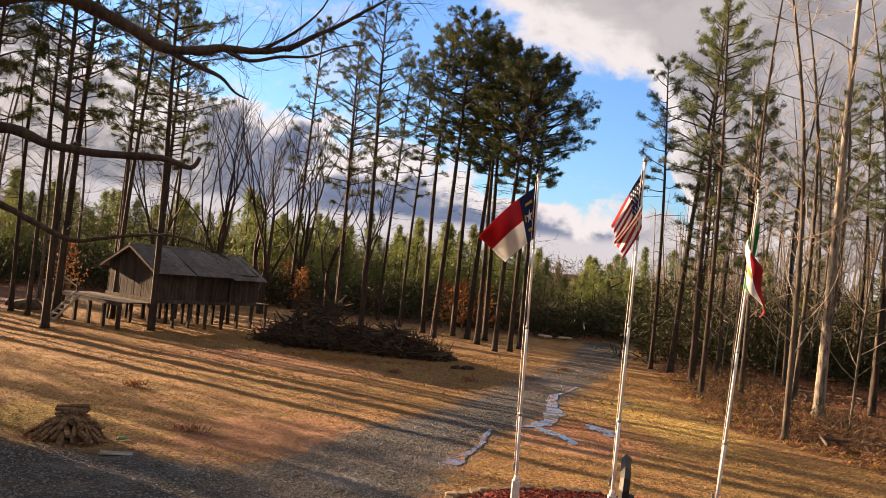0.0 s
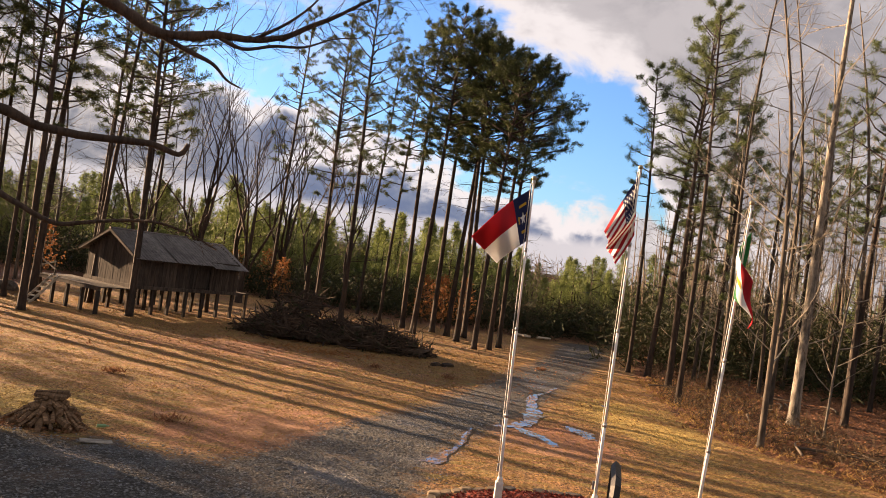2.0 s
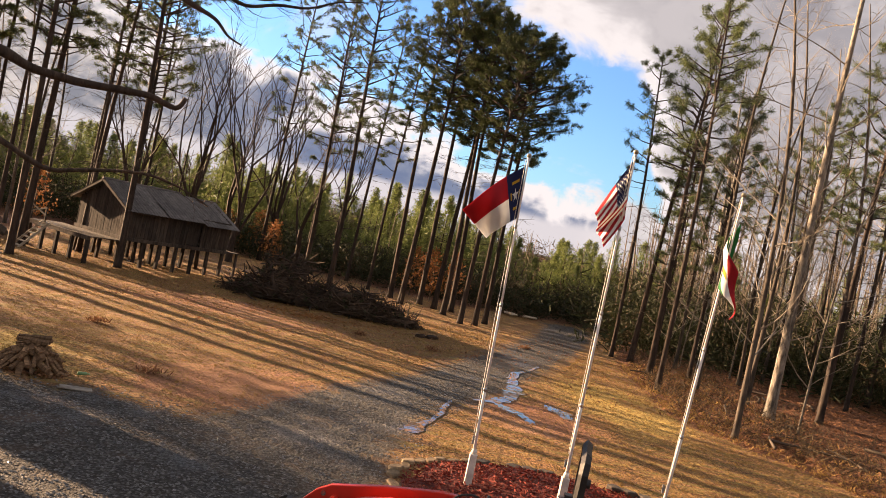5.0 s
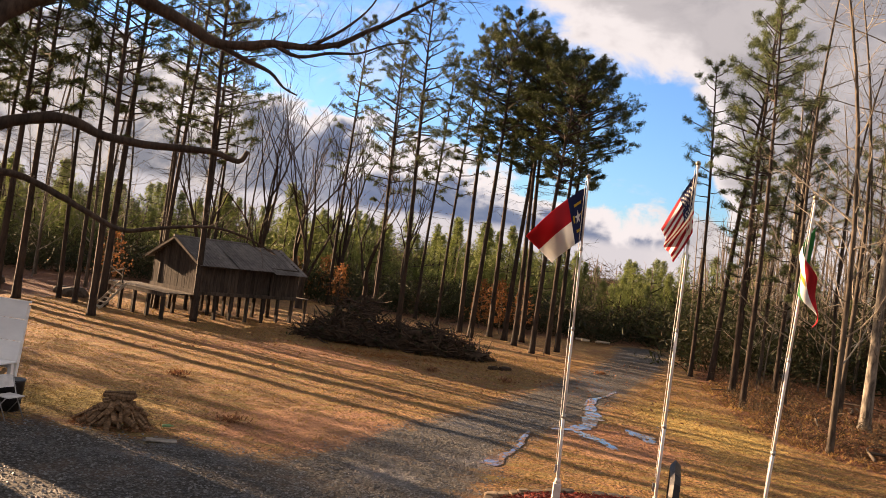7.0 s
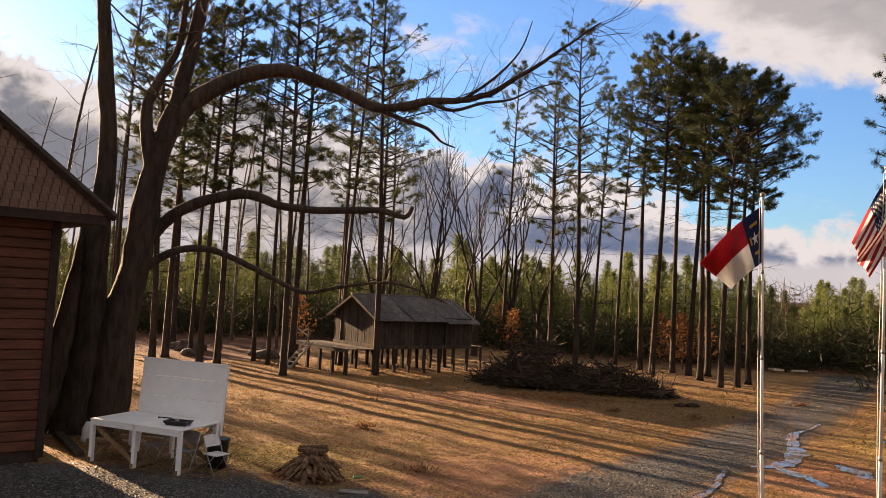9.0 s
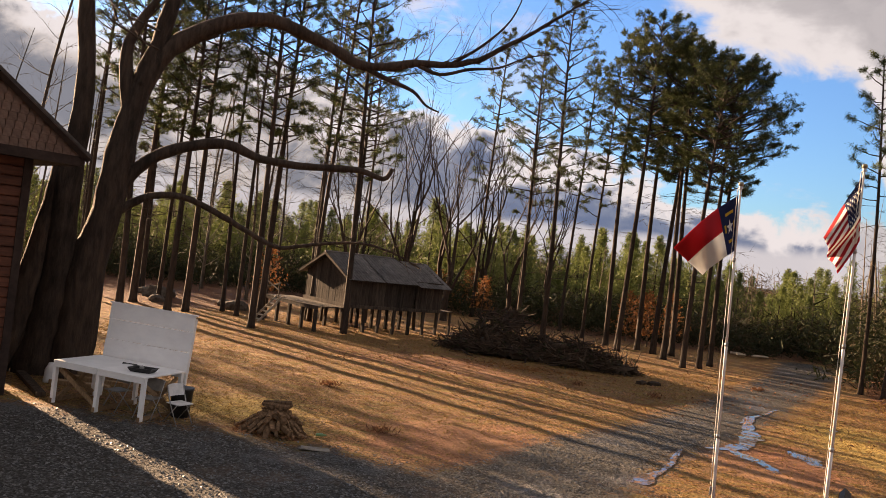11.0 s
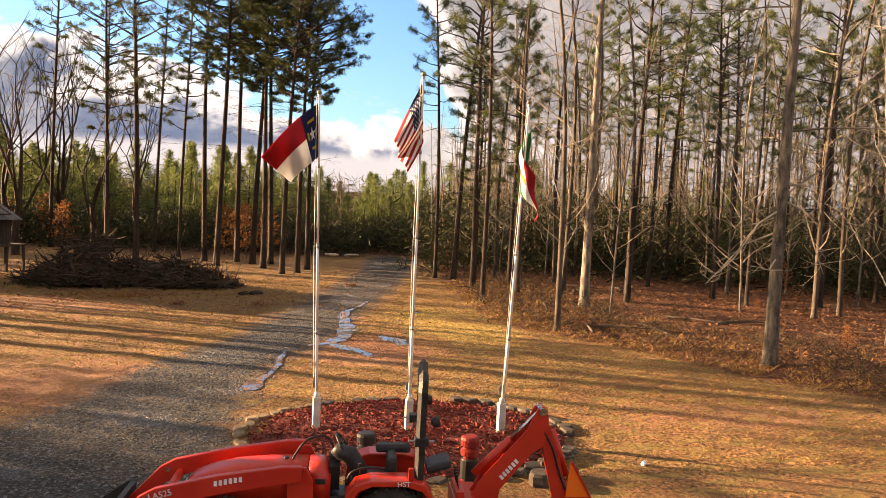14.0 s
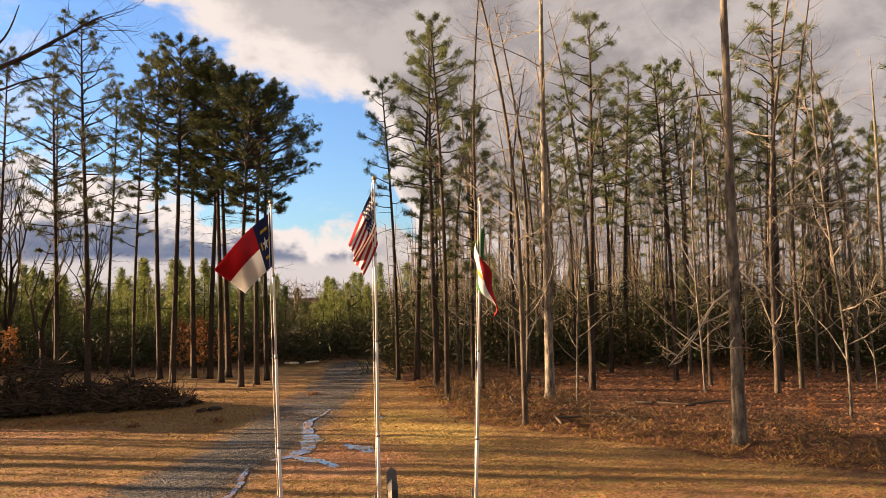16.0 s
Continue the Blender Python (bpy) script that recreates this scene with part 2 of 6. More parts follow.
def pine(name, label, h, base, r0, spread, limbs, tufts, round_top=0.5, dead=8, size=0.34, blades=10, mat=None, width=0.0115, group="pines", wob=0.25):
    """A tall pine: bare trunk with stubs below, and a crown of limbs that carry tufts of needles."""
    tree = thing(name, label, "tree", group=group)
    pts, rad = wavy_trunk(h, r0, 0.025, wob)
    part("trunk", Mesh().tube(pts, rad, 9), pine_bark, tree, smooth=True)
    wood, leaf = Mesh(), Mesh()
    for k in range(dead):
        z = R.uniform(h * 0.22, base)
        a, l = R.uniform(0, 6.28), R.uniform(0.4, 1.7)
        p = at_height(pts, z)
        d = Vector((math.cos(a), math.sin(a), R.uniform(-0.2, 0.3)))
        e = p + d * l + jit(0.15)
        wood.tube([p, p + d * l * 0.5 + jit(0.08), e], [0.018, 0.012, 0.004], 3, False)
        for _ in range(3):
            q = p.lerp(e, R.uniform(0.3, 1.0))
            wood.tube([q, q + (d + jit(0.9)) * l * 0.3], [0.008, 0.003], 3, False)
    for k in range(limbs):
        u = (k + R.random()) / limbs
        z = base + (h - base) * u ** 0.9
        prof = min(1.0, (0.35 + 1.6 * u)) * (1 - u) ** round_top + 0.12
        l = spread * prof * R.uniform(0.65, 1.2)
        a = k * 2.4 + R.uniform(-0.6, 0.6)
        tilt = R.uniform(-0.05, 0.35) + 0.5 * u
        d = Vector((math.cos(a) * math.cos(tilt), math.sin(a) * math.cos(tilt), math.sin(tilt)))
        p = at_height(pts, z)
        line = [p, p + d * l * 0.35 + jit(0.06 * l), p + d * l * 0.7 + jit(0.1 * l) + Vector((0, 0, 0.04 * l)), p + d * l + jit(0.1 * l) + Vector((0, 0, 0.10 * l))]
        t = 0.022 + 0.011 * l
        wood.tube(line, [t, t * 0.7, t * 0.45, 0.006], 4, False)
        for _ in range(tufts):
            v = R.uniform(0.35, 1.0) ** 0.8
            q = along(line, v)
            side = (d + jit(1.0)).normalized()
            side.z = abs(side.z) * 0.5
            e = q + side * R.uniform(0.15, 0.30) * l * (1.15 - v * 0.6)
            wood.tube([q, e], [0.010, 0.004], 3, False)
            tuft(leaf, e, side, size * R.uniform(0.8, 1.25), blades, width)
            if R.random() < 0.6:
                tuft(leaf, q.lerp(e, 0.5), side, size * 0.8, blades // 2, width)
    tagged(part("branchwork", wood, pine_bark, tree), kind="stuff")
    part("crown", leaf, mat or needles, tree)
    return tree


def grow(wood, p, d, l, r, level, limit, spread):
    n = 4 if level < 2 else 3
    line, rad = [p], [r]
    q, dd = p.copy(), d.copy()
    for i in range(n):
        dd = (dd + jit(0.22 + 0.05 * level) + Vector((0, 0, 0.06))).normalized()
        q = q + dd * l / n
        line.append(q.copy())
        rad.append(r * (1 - 0.62 * (i + 1) / n))
    wood.tube(line, rad, 6 if level == 0 else (4 if level == 1 else 3), False)
    if level >= limit:
        return
    kids = R.randint(4, 6) if level == 0 else (R.randint(3, 4) if level == 1 else R.randint(2, 4))
    for k in range(kids):
        u = R.uniform(0.35, 1.0) if k else 1.0
        s = along(line, u)
        out = (dd + jit(spread)).normalized()
        out.z = out.z * 0.8 + 0.12
        grow(wood, s, out.normalized(), l * R.uniform(0.42, 0.7), r * (1 - 0.6 * u) * R.uniform(0.5, 0.75), level + 1, limit, spread)


def bare_tree(name, label, h, base, r0, limbs, reach, mat, fork=0, limit=2, group="bare trees", wob=0.5, twigs=None):
    """A leafless tree: trunk, forks and limbs down to twigs."""
    tree = thing(name, label, "tree", group=group)
    pts, rad = wavy_trunk(h, r0, 0.02, wob)
    part("trunk", Mesh().tube(pts, rad, 9), mat, tree, smooth=True)
    wood = Mesh()
    for k in range(limbs):
        u = (k + R.random()) / limbs
        z = base + (h - base) * u
        a = k * 2.4 + R.uniform(-0.7, 0.7)
        tilt = R.uniform(0.25, 0.9)
        d = Vector((math.cos(a) * math.cos(tilt), math.sin(a) * math.cos(tilt), math.sin(tilt)))
        l = reach * (1.1 - 0.75 * u) * R.uniform(0.5, 1.15)
        grow(wood, at_height(pts, z), d, l, 0.008 + 0.0065 * l, 1, limit + 1, 0.75)
    for k in range(fork):
        a = 6.28 * k / fork + R.uniform(-0.5, 0.5)
        d = Vector((math.cos(a) * 0.36, math.sin(a) * 0.36, 1)).normalized()
        grow(wood, at_height(pts, base * R.uniform(0.7, 1.3)), d, h * R.uniform(0.4, 0.6), r0 * 0.5, 0, limit + 1, 0.55)
    tagged(part("limbwork", wood, twigs or mat, tree), kind="stuff")
    return tree


def vase_tree(label, h, r0, limbs, group="bare trees"):
    """A leafless tree that opens like a vase: rising limbs that fork again and again."""
    tree = thing("bare_tree", label, "tree", group=group)
    pts, rad = wavy_trunk(h * 0.26, r0, r0 * 0.78, 0.12, 6)
    part("trunk", Mesh().tube(pts, rad, 8), oak_bark, tree, smooth=True)
    wood = Mesh()

    def fork(p, d, l, r, level):
        line, rr = [p], [r]
        q, dd = p.copy(), d.copy()
        for i in range(3):
            dd = (dd + jit(0.13) + Vector((0, 0, 0.10 if level < 4 else 0.02))).normalized()
            q = q + dd * l / 3
            line.append(q.copy())
            rr.append(r * (1 - 0.09 * (i + 1)))
        wood.tube(line, rr, 5 if level < 2 else 3, False)
        if level >= 5:
            return
        for k in range(2 if level < 4 else 3):
            out = (dd + jit(0.52 - 0.03 * level)).normalized()
            fork(q, out, l * R.uniform(0.62, 0.86), r * R.uniform(0.50, 0.66), level + 1)
        if level in (1, 2, 3):
            side = (d + jit(0.85)).normalized()
            fork(line[R.choice((1, 2))], side, l * R.uniform(0.4, 0.6), r * 0.32, max(level + 1, 4))

    for k in range(limbs):
        a = 6.28 * k / limbs + R.uniform(-0.5, 0.5)
        lean = R.uniform(0.16, 0.42)
        fork(pts[-1] - Vector((0, 0, R.uniform(0.0, 0.12) * h)), Vector((math.cos(a) * lean, math.sin(a) * lean, 1)).normalized(), h * R.uniform(0.22, 0.30), r0 * R.uniform(0.45, 0.62), 1)
    tagged(part("limbwork", wood, oak_bark, tree), kind="stuff")
    return tree


def plant(kind, spots, scale=(0.92, 1.1)):
    """Copies of a tree at the given spots; the first spot takes the tree itself."""
    for i, (x, y) in enumerate(spots):
        m = pose(x, y, ground_height(x, y) - 0.05, R.uniform(-1.2, 1.2), R.uniform(-1.2, 1.2), R.uniform(0, 360)) @ Matrix.Scale(R.uniform(*scale), 4)
        if i == 0:
            kind.matrix_basis = m
        else:
            copy_thing(kind, m)


# ---- ground ----
def ramp(v, xs, ys):
    return np.interp(v, xs, ys)


ROAD_Y = [11, 14.5, 18, 20, 23.3, 27, 30.7, 39.2, 47.5, 57, 75]
ROAD_X = [-2.2, -1.6, -0.5, 0.2, 1.94, 3.3, 4.65, 7.58, 10.2, 12.3, 15.0]
WOOD_Y = [4, 10, 14.4, 17.3, 19.6, 22.3, 24.8, 26.6, 37, 47, 57, 75]
WOOD_X = [21, 17.5, 15.6, 13.7, 12.7, 11.6, 10.3, 9.7, 10.9, 13.2, 15.2, 19]


def wood_edge(y):
    return float(np.interp(y, WOOD_Y, WOOD_X))


def ground_height(x, y):
    far = min(1.0, max(0.0, (math.hypot(x, y) - 18) / 20))
    z = 0.10 * math.sin(x * 0.11 + 1.0) * math.sin(y * 0.09) * far
    bank = min(1.0, max(0.0, (x - wood_edge(y)) / 2.5))
    z += 0.22 * bank * bank * (3 - 2 * bank)
    z += 0.03 * math.sin(x * 0.9 + 0.7 * y) * math.sin(y * 0.6 - 0.3 * x) * far
    z += (0.045 * noise.noise(Vector((x * 0.55, y * 0.55, 3.0))) + 0.028 * noise.noise(Vector((x * 1.5, y * 1.5, 7.0)))) * min(1.0, max(0.0, (math.hypot(x, y) - 8) / 5)) * (abs(x) < 60 and 0 < y < 100)
    rut = (x - 3.9 - 0.10 * (y - 21)) / 0.5
    z -= 0.06 * math.exp(-rut * rut) * max(0.0, 1 - abs(y - 22.5) / 3.5)
    return z


def cover_at(x, y):
    """Shares of gravel, clay, leaf litter and bright yellow grass, before the material frays them."""
    rx = ramp(y, ROAD_Y, ROAD_X)
    half = ramp(y, [11, 16, 20, 60], [2.6, 1.75, 1.45, 1.7])
    gravel = np.clip(0.5 + (half - np.abs(x - rx)) / 2.4, 0, 1) * (y > 9) * np.clip((60 - y) / 4, 0, 1)
    apron = np.clip(0.5 + (15.3 - 0.02 * (x + 6) ** 2 - y) / 2.6, 0, 1) * np.clip(0.5 + (0.3 - x) / 1.8, 0, 1) * np.clip(0.5 + (x + 24) / 2.0, 0, 1)
    gravel = np.maximum(gravel, apron)
    clay = 0.24 + 0.16 * np.clip((3 - x) / 6, 0, 1) + 0.75 * np.exp(-(((x - 4.2) / 2.0) ** 2 + ((y - 21.6) / 2.6) ** 2))
    clay += 0.50 * np.exp(-(((x + 2.6) / 2.6) ** 2 + ((y - 18.0) / 2.2) ** 2)) + 0.30 * np.exp(-(((x + 6) / 5.0) ** 2 + ((y - 29.5) / 1.6) ** 2))
    clay += 0.35 * np.exp(-(((x - 10) / 5.0) ** 2 + ((y - 14.0) / 1.8) ** 2)) + 0.45 * np.exp(-(((x + 6.5) / 1.8) ** 2 + ((y - 31.5) / 1.0) ** 2))
    edge = ramp(y, WOOD_Y, WOOD_X)
    litter = np.clip(0.5 + (x - edge) / 1.6, 0, 1)
    litter = np.maximum(litter, np.clip((y - 50 - 0.3 * np.abs(x)) / 10, 0, 0.9))
    litter = np.maximum(litter, np.clip((-x - 16) / 8, 0, 0.75) * np.clip((y - 30) / 8, 0, 1))
    # yellow dry grass, strongest on the right where the yard should look sunlit
    sunny_grass = np.exp(-(((x - 8.0) / 2.4) ** 2 + ((y - 26.5) / 4.5) ** 2)) + 0.30 * np.exp(-(((x - 8.5) / 4.5) ** 2 + ((y - 18.5) / 3.2) ** 2)) + 0.7 * np.exp(-(((x + 8.5) / 3.0) ** 2 + ((y - 17.5) / 2.5) ** 2))
    return gravel, np.clip(clay, 0, 1), litter, np.clip(sunny_grass, 0, 1)


def build_ground(n):
    c = n.add("ShaderNodeTexCoord").outputs["Object"]
    shares = n.add("ShaderNodeAttribute", attribute_name="cover")
    col = n.add("ShaderNodeSeparateColor", ins={0: shares.outputs["Color"]})
    fray = n.math("SUBTRACT", n.noise(c, 1.6, 8.0, 0.68), 0.5)
    fine = n.noise(c, 14.0, 6.0, 0.7)
    grit = n.noise(c, 55.0, 3.0, 0.6)
    wide = n.noise(c, 0.28, 4.0, 0.6)
    streak = n.noise(n.add("ShaderNodeMapping", ins={0: c, 2: (0, 0, 0.3), 3: (0.6, 3.0, 1)}).outputs[0], 1.4, 6.0, 0.65)
    # thatch of dead grass
    straw = n.mix(n.step(fine, 0.34, 0.68), (0.040, 0.019, 0.010), (0.52, 0.27, 0.108))
    straw = n.mix(n.step(wide, 0.42, 0.68), straw, n.mix(fine, (0.070, 0.030, 0.014), (0.31, 0.150, 0.055)))
    straw = n.mix(n.math("MULTIPLY", n.step(streak, 0.44, 0.62), 0.75), straw, n.mix(fine, (0.085, 0.070, 0.022), (0.40, 0.30, 0.088)))
    clay = n.mix(n.step(fine, 0.3, 0.7), (0.15, 0.058, 0.030), (0.39, 0.19, 0.105))
    clay = n.mix(n.step(wide, 0.4, 0.7), clay, (0.40, 0.22, 0.125))
    leaf = n.mix(n.step(fine, 0.32, 0.70), (0.050, 0.019, 0.010), (0.23, 0.098, 0.048))
    leaf = n.mix(n.math("MULTIPLY", n.step(streak, 0.5, 0.7), 0.6), leaf, (0.25, 0.155, 0.075))
    cell = n.add("ShaderNodeTexVoronoi", ins={"Vector": c, "Scale": 22.0})
    stone = n.mix(n.add("ShaderNodeSeparateColor", ins={0: cell.outputs["Color"]}).outputs[0], (0.040, 0.040, 0.039), (0.155, 0.153, 0.146))
    stone = n.mix(n.step(cell.outputs["Distance"], 0.35, 0.75), stone, (0.045, 0.04, 0.036))
    stone = n.mix(n.math("MULTIPLY", n.step(n.math("ADD", wide, fray), 0.50, 0.85), 0.40), stone, (0.20, 0.13, 0.09))
    f = n.step(n.math("ADD", col.outputs[1], n.math("ADD", n.math("MULTIPLY", fray, 1.5), n.math("MULTIPLY", n.math("SUBTRACT", fine, 0.5), 0.5))), 0.42, 0.72)
    base = n.mix(f, straw, clay)
    y = n.step(n.math("ADD", shares.outputs["Alpha"], n.math("ADD", n.math("MULTIPLY", fray, 1.3), n.math("MULTIPLY", n.math("SUBTRACT", fine, 0.5), 0.6))), 0.30, 0.75)
    # yellow of dry grass, lifted so that sunshine is part of the colour
    base = n.mix(n.math("MULTIPLY", y, 0.85), base, n.mix(n.step(fine, 0.32, 0.68), (0.20, 0.135, 0.036), (0.60, 0.43, 0.125)))
    g = n.step(n.math("ADD", col.outputs[0], n.math("ADD", n.math("MULTIPLY", fray, 1.15), n.math("MULTIPLY", n.math("SUBTRACT", grit, 0.5), 0.35))), 0.34, 0.70)
    l = n.step(n.math("ADD", col.outputs[2], n.math("MULTIPLY", fray, 0.9)), 0.38, 0.62)
    bare = n.noise(c, 0.55, 5.0, 0.62, 0.6)
    base = n.mix(n.step(bare, 0.52, 0.68, 0.0, 0.75), base, n.mix(fine, (0.075, 0.036, 0.018), (0.25, 0.125, 0.058)))
    base = n.mix(l, base, leaf)
    base = n.mix(g, base, stone)
    wet = n.step(n.noise(c, 0.45, 3.0), 0.50, 0.68)
    rough = n.math("SUBTRACT", 0.92, n.math("MULTIPLY", n.math("MULTIPLY", g, wet), 0.50))
    lump = n.math("ADD", n.math("MULTIPLY", fine, 0.9), n.math("MULTIPLY", n.math("SUBTRACT", 1.0, cell.outputs["Distance"]), n.math("MULTIPLY", g, 0.55)))
    lump = n.math("ADD", lump, n.math("MULTIPLY", n.noise(c, 4.0, 4.0), 1.6))
    finish(n, base, rough, lump, 1.0, 0.11, spec=0.3)


ground_mat = material("ground_cover", build_ground)
xs = [-2600, -1300, -600, -260, -130, -80] + list(np.arange(-56, -22, 0.8)) + list(np.arange(-22, 22, 0.24)) + list(np.arange(22, 60, 0.8)) + [80, 130, 260, 600, 1300, 2600]
ys = [-2600, -900, -200, -40, -10, 0, 4, 7] + list(np.arange(8.5, 44, 0.24)) + list(np.arange(44, 100, 0.9)) + [130, 200, 400, 900, 2600]
g = Mesh()
g.v = [(float(x), float(y), ground_height(x, y)) for y in ys for x in xs]
w = len(xs)
g.f = [(j * w + i, j * w + i + 1, (j + 1) * w + i + 1, (j + 1) * w + i) for j in range(len(ys) - 1) for i in range(w - 1)]
ground = tagged(part("ground", g, ground_mat, smooth=True), "dry ochre winter grass, red clay, gravel and leaf litter", "ground", kind="structure")
gx, gy = np.meshgrid(np.array(xs, float), np.array(ys, float))
cov = np.stack(cover_at(gx.ravel(), gy.ravel()), 1)
ground.data.attributes.new("cover", "FLOAT_COLOR", "POINT").data.foreach_set("color", cov.astype(np.float32).ravel())


# scattered pieces on the ground, too many to count
def litter_mesh(name, mat, spots, size, kind, label, category):
    m = Mesh()
    for x, y in spots:
        p = Vector((x, y, ground_height(x, y)))
        s = size * R.uniform(0.6, 1.4)
        if kind == "stone":
            i = len(m.v)
            q = [Vector((math.cos(a) * s, math.sin(a) * s, 0.15 * s)) for a in (R.uniform(0, 1) + k * 1.5708 for k in range(4))]
            m.v += [tuple(p + v * R.uniform(0.7, 1.2)) for v in q] + [tuple(p + Vector((R.uniform(-.3, .3) * s, R.uniform(-.3, .3) * s, s * R.uniform(0.5, 0.9))))]
            m.f += [(i, i + 1, i + 4), (i + 1, i + 2, i + 4), (i + 2, i + 3, i + 4), (i + 3, i, i + 4)]
        elif kind == "leaf":
            a, t = R.uniform(0, 6.28), R.uniform(-0.5, 0.7)
            d = Vector((math.cos(a), math.sin(a), t)) * s
            e = Vector((-math.sin(a), math.cos(a), R.uniform(-0.4, 0.4))) * s * 0.5
            i = len(m.v)
            o = p + Vector((0, 0, 0.012 + 0.3 * s))
            m.v += [tuple(o - d), tuple(o + e), tuple(o + d), tuple(o - e + Vector((0, 0, 0.2 * s)))]
            m.f.append((i, i + 1, i + 2, i + 3))
        else:
            for _ in range(3):
                a = R.uniform(0, 6.28)
                m.blade(p + Vector((R.uniform(-.05, .05), R.uniform(-.05, .05), -0.01)), p + Vector((math.cos(a) * s * 0.9, math.sin(a) * s * 0.9, s * R.uniform(0.4, 1.1))), 0.006 + 0.03 * s)
    return tagged(part(name, m, mat), label, category, kind="stuff")


def spots_where(count, x0, x1, y0, y1, test):
    out = []
    while len(out) < count:
        x, y = R.uniform(x0, x1), R.uniform(y0, y1)
        if test(x, y):
            out.append((x, y))
    return out


def in_bed(x, y, grow=1.0):
    return ((x - 3.5) / (3.0 * grow)) ** 2 + ((y - 13.6) / (2.5 * grow)) ** 2 < 1


def gravel_here(x, y):
    return cover_at(x, y)[0] > 0.45 + R.uniform(-.2, .3) and not in_bed(x, y, 1.05)


def lawn_here(x, y):
    gr, cl, li, mo = cover_at(x, y)
    return gr < 0.35 and li < 0.6 and R.random() > 0.75 * (cl - 0.2) and not in_bed(x, y, 1.05)


def woods_here(x, y):
    return cover_at(x, y)[2] > R.uniform(0.35, 0.9)


stone_mat = leafy("gravel_stone", (0.05, 0.052, 0.054), (0.19, 0.19, 0.186), 0.0, 0.32, 0.6)
straw_mat = leafy("dead_grass", (0.13, 0.075, 0.028), (0.42, 0.27, 0.10), 0.25, 0.8)
brown_leaf = leafy("dead_leaf", (0.045, 0.018, 0.011), (0.42, 0.205, 0.105), 0.2, 0.75)
litter_mesh("gravel_stones", stone_mat, spots_where(9000, -14, 3, 9.5, 24, gravel_here), 0.026, "stone", "loose grey crushed gravel on the drive", "gravel")
litter_mesh("dead_grass", straw_mat, spots_where(26000, -20, 15, 11, 40, lawn_here), 0.05, "grass", "short dead straw-coloured winter grass", "grass")
litter_mesh("fallen_leaves", brown_leaf, spots_where(26000, 9, 34, 12, 44, woods_here), 0.068, "leaf", "brown fallen leaves under the trees", "leaves")
litter_mesh("fallen_leaves", brown_leaf, spots_where(3500, -16, 10, 26, 46, lambda x, y: R.random() < 0.5), 0.06, "leaf", "brown fallen leaves on the grass", "leaves")


def tall_here(x, y):
    e = x - wood_edge(y)
    return 0.1 < e < 6 and R.random() < math.exp(-e / 2.6)


litter_mesh("weeds", straw_mat, spots_where(2600, 9, 28, 12, 40, tall_here), 0.15, "grass", "tall dead weeds along the wood's edge", "weeds")

# puddles of muddy rain water
def build_water(n):
    v = place(n)
    f = n.step(n.noise(v, 5.0, 7.0, 0.65), 0.50, 0.60)
    mud = n.mix(n.noise(v, 18.0, 4.0), (0.16, 0.075, 0.038), (0.33, 0.17, 0.09))
    finish(n, n.mix(f, (0.15, 0.11, 0.085), mud), n.step(f, 0.0, 1.0, 0.05, 0.85), n.noise(v, 12.0, 4.0), n.step(f, 0.0, 1.0, 0.04, 0.6), 0.02, spec=0.6)


water_mat = material("muddy_water", build_water)


def puddle(label, line, widths):
    m = Mesh()
    n = len(line)
    widths = [1.15 * q for q in widths]
    rows = 12 * (n - 1)
    for i in range(rows + 1):
        u = i / 12
        k = min(int(u), n - 2)
        f = u - k
        a, b, c, d = (Vector((*line[min(max(q, 0), n - 1)], 0)) for q in (k - 1, k, k + 1, k + 2))
        p = 0.5 * (2 * b + (c - a) * f + (2 * a - 5 * b + 4 * c - d) * f * f + (3 * b - a - 3 * c + d) * f ** 3)
        d0, d1 = (c - a).normalized(), (d - b).normalized()
        s = d0.lerp(d1, f)
        s = Vector((s.y, -s.x, 0)).normalized()
        wd = widths[k] * (1 - f) + widths[k + 1] * f
        for sg in (-1, 1):
            q = p + s * sg * wd * max(0.15, 1 + 0.8 * noise.noise(p * 1.3 + Vector((sg * 5, 0, 0))) + 0.6 * noise.noise(p * 4.0 + Vector((0, sg * 3, 0))))
            m.v.append((q.x, q.y, ground_height(q.x, q.y) + 0.012))
    m.f = [(2 * i, 2 * i + 1, 2 * i + 3, 2 * i + 2) for i in range(rows)]
    return tagged(part("puddle", m, water_mat), label, "puddle", group="puddles")


MUDDY = "shallow muddy rain puddle in the clay beside the drive"
puddle(MUDDY, [(6.0, 31.6), (5.2, 29.6), (4.62, 28.4), (4.30, 26.5), (4.17, 24.7), (3.4, 22.8), (2.6, 22.15)], [0.04, 0.07, 0.13, 0.15, 0.22, 0.13, 0.04])
puddle(MUDDY, [(3.3, 22.5), (3.8, 21.6), (4.1, 20.6)], [0.12, 0.24, 0.08])
puddle(MUDDY, [(4.95, 23.6), (5.22, 22.8), (5.38, 22.0)], [0.05, 0.28, 0.09])
puddle(MUDDY, [(1.93, 21.4), (1.62, 19.8), (1.35, 18.6), (0.7, 17.2)], [0.03, 0.07, 0.05, 0.24])
puddle("small rain puddle on yellow grass", [(7.15, 28.1), (7.4, 28.8)], [0.12, 0.12])


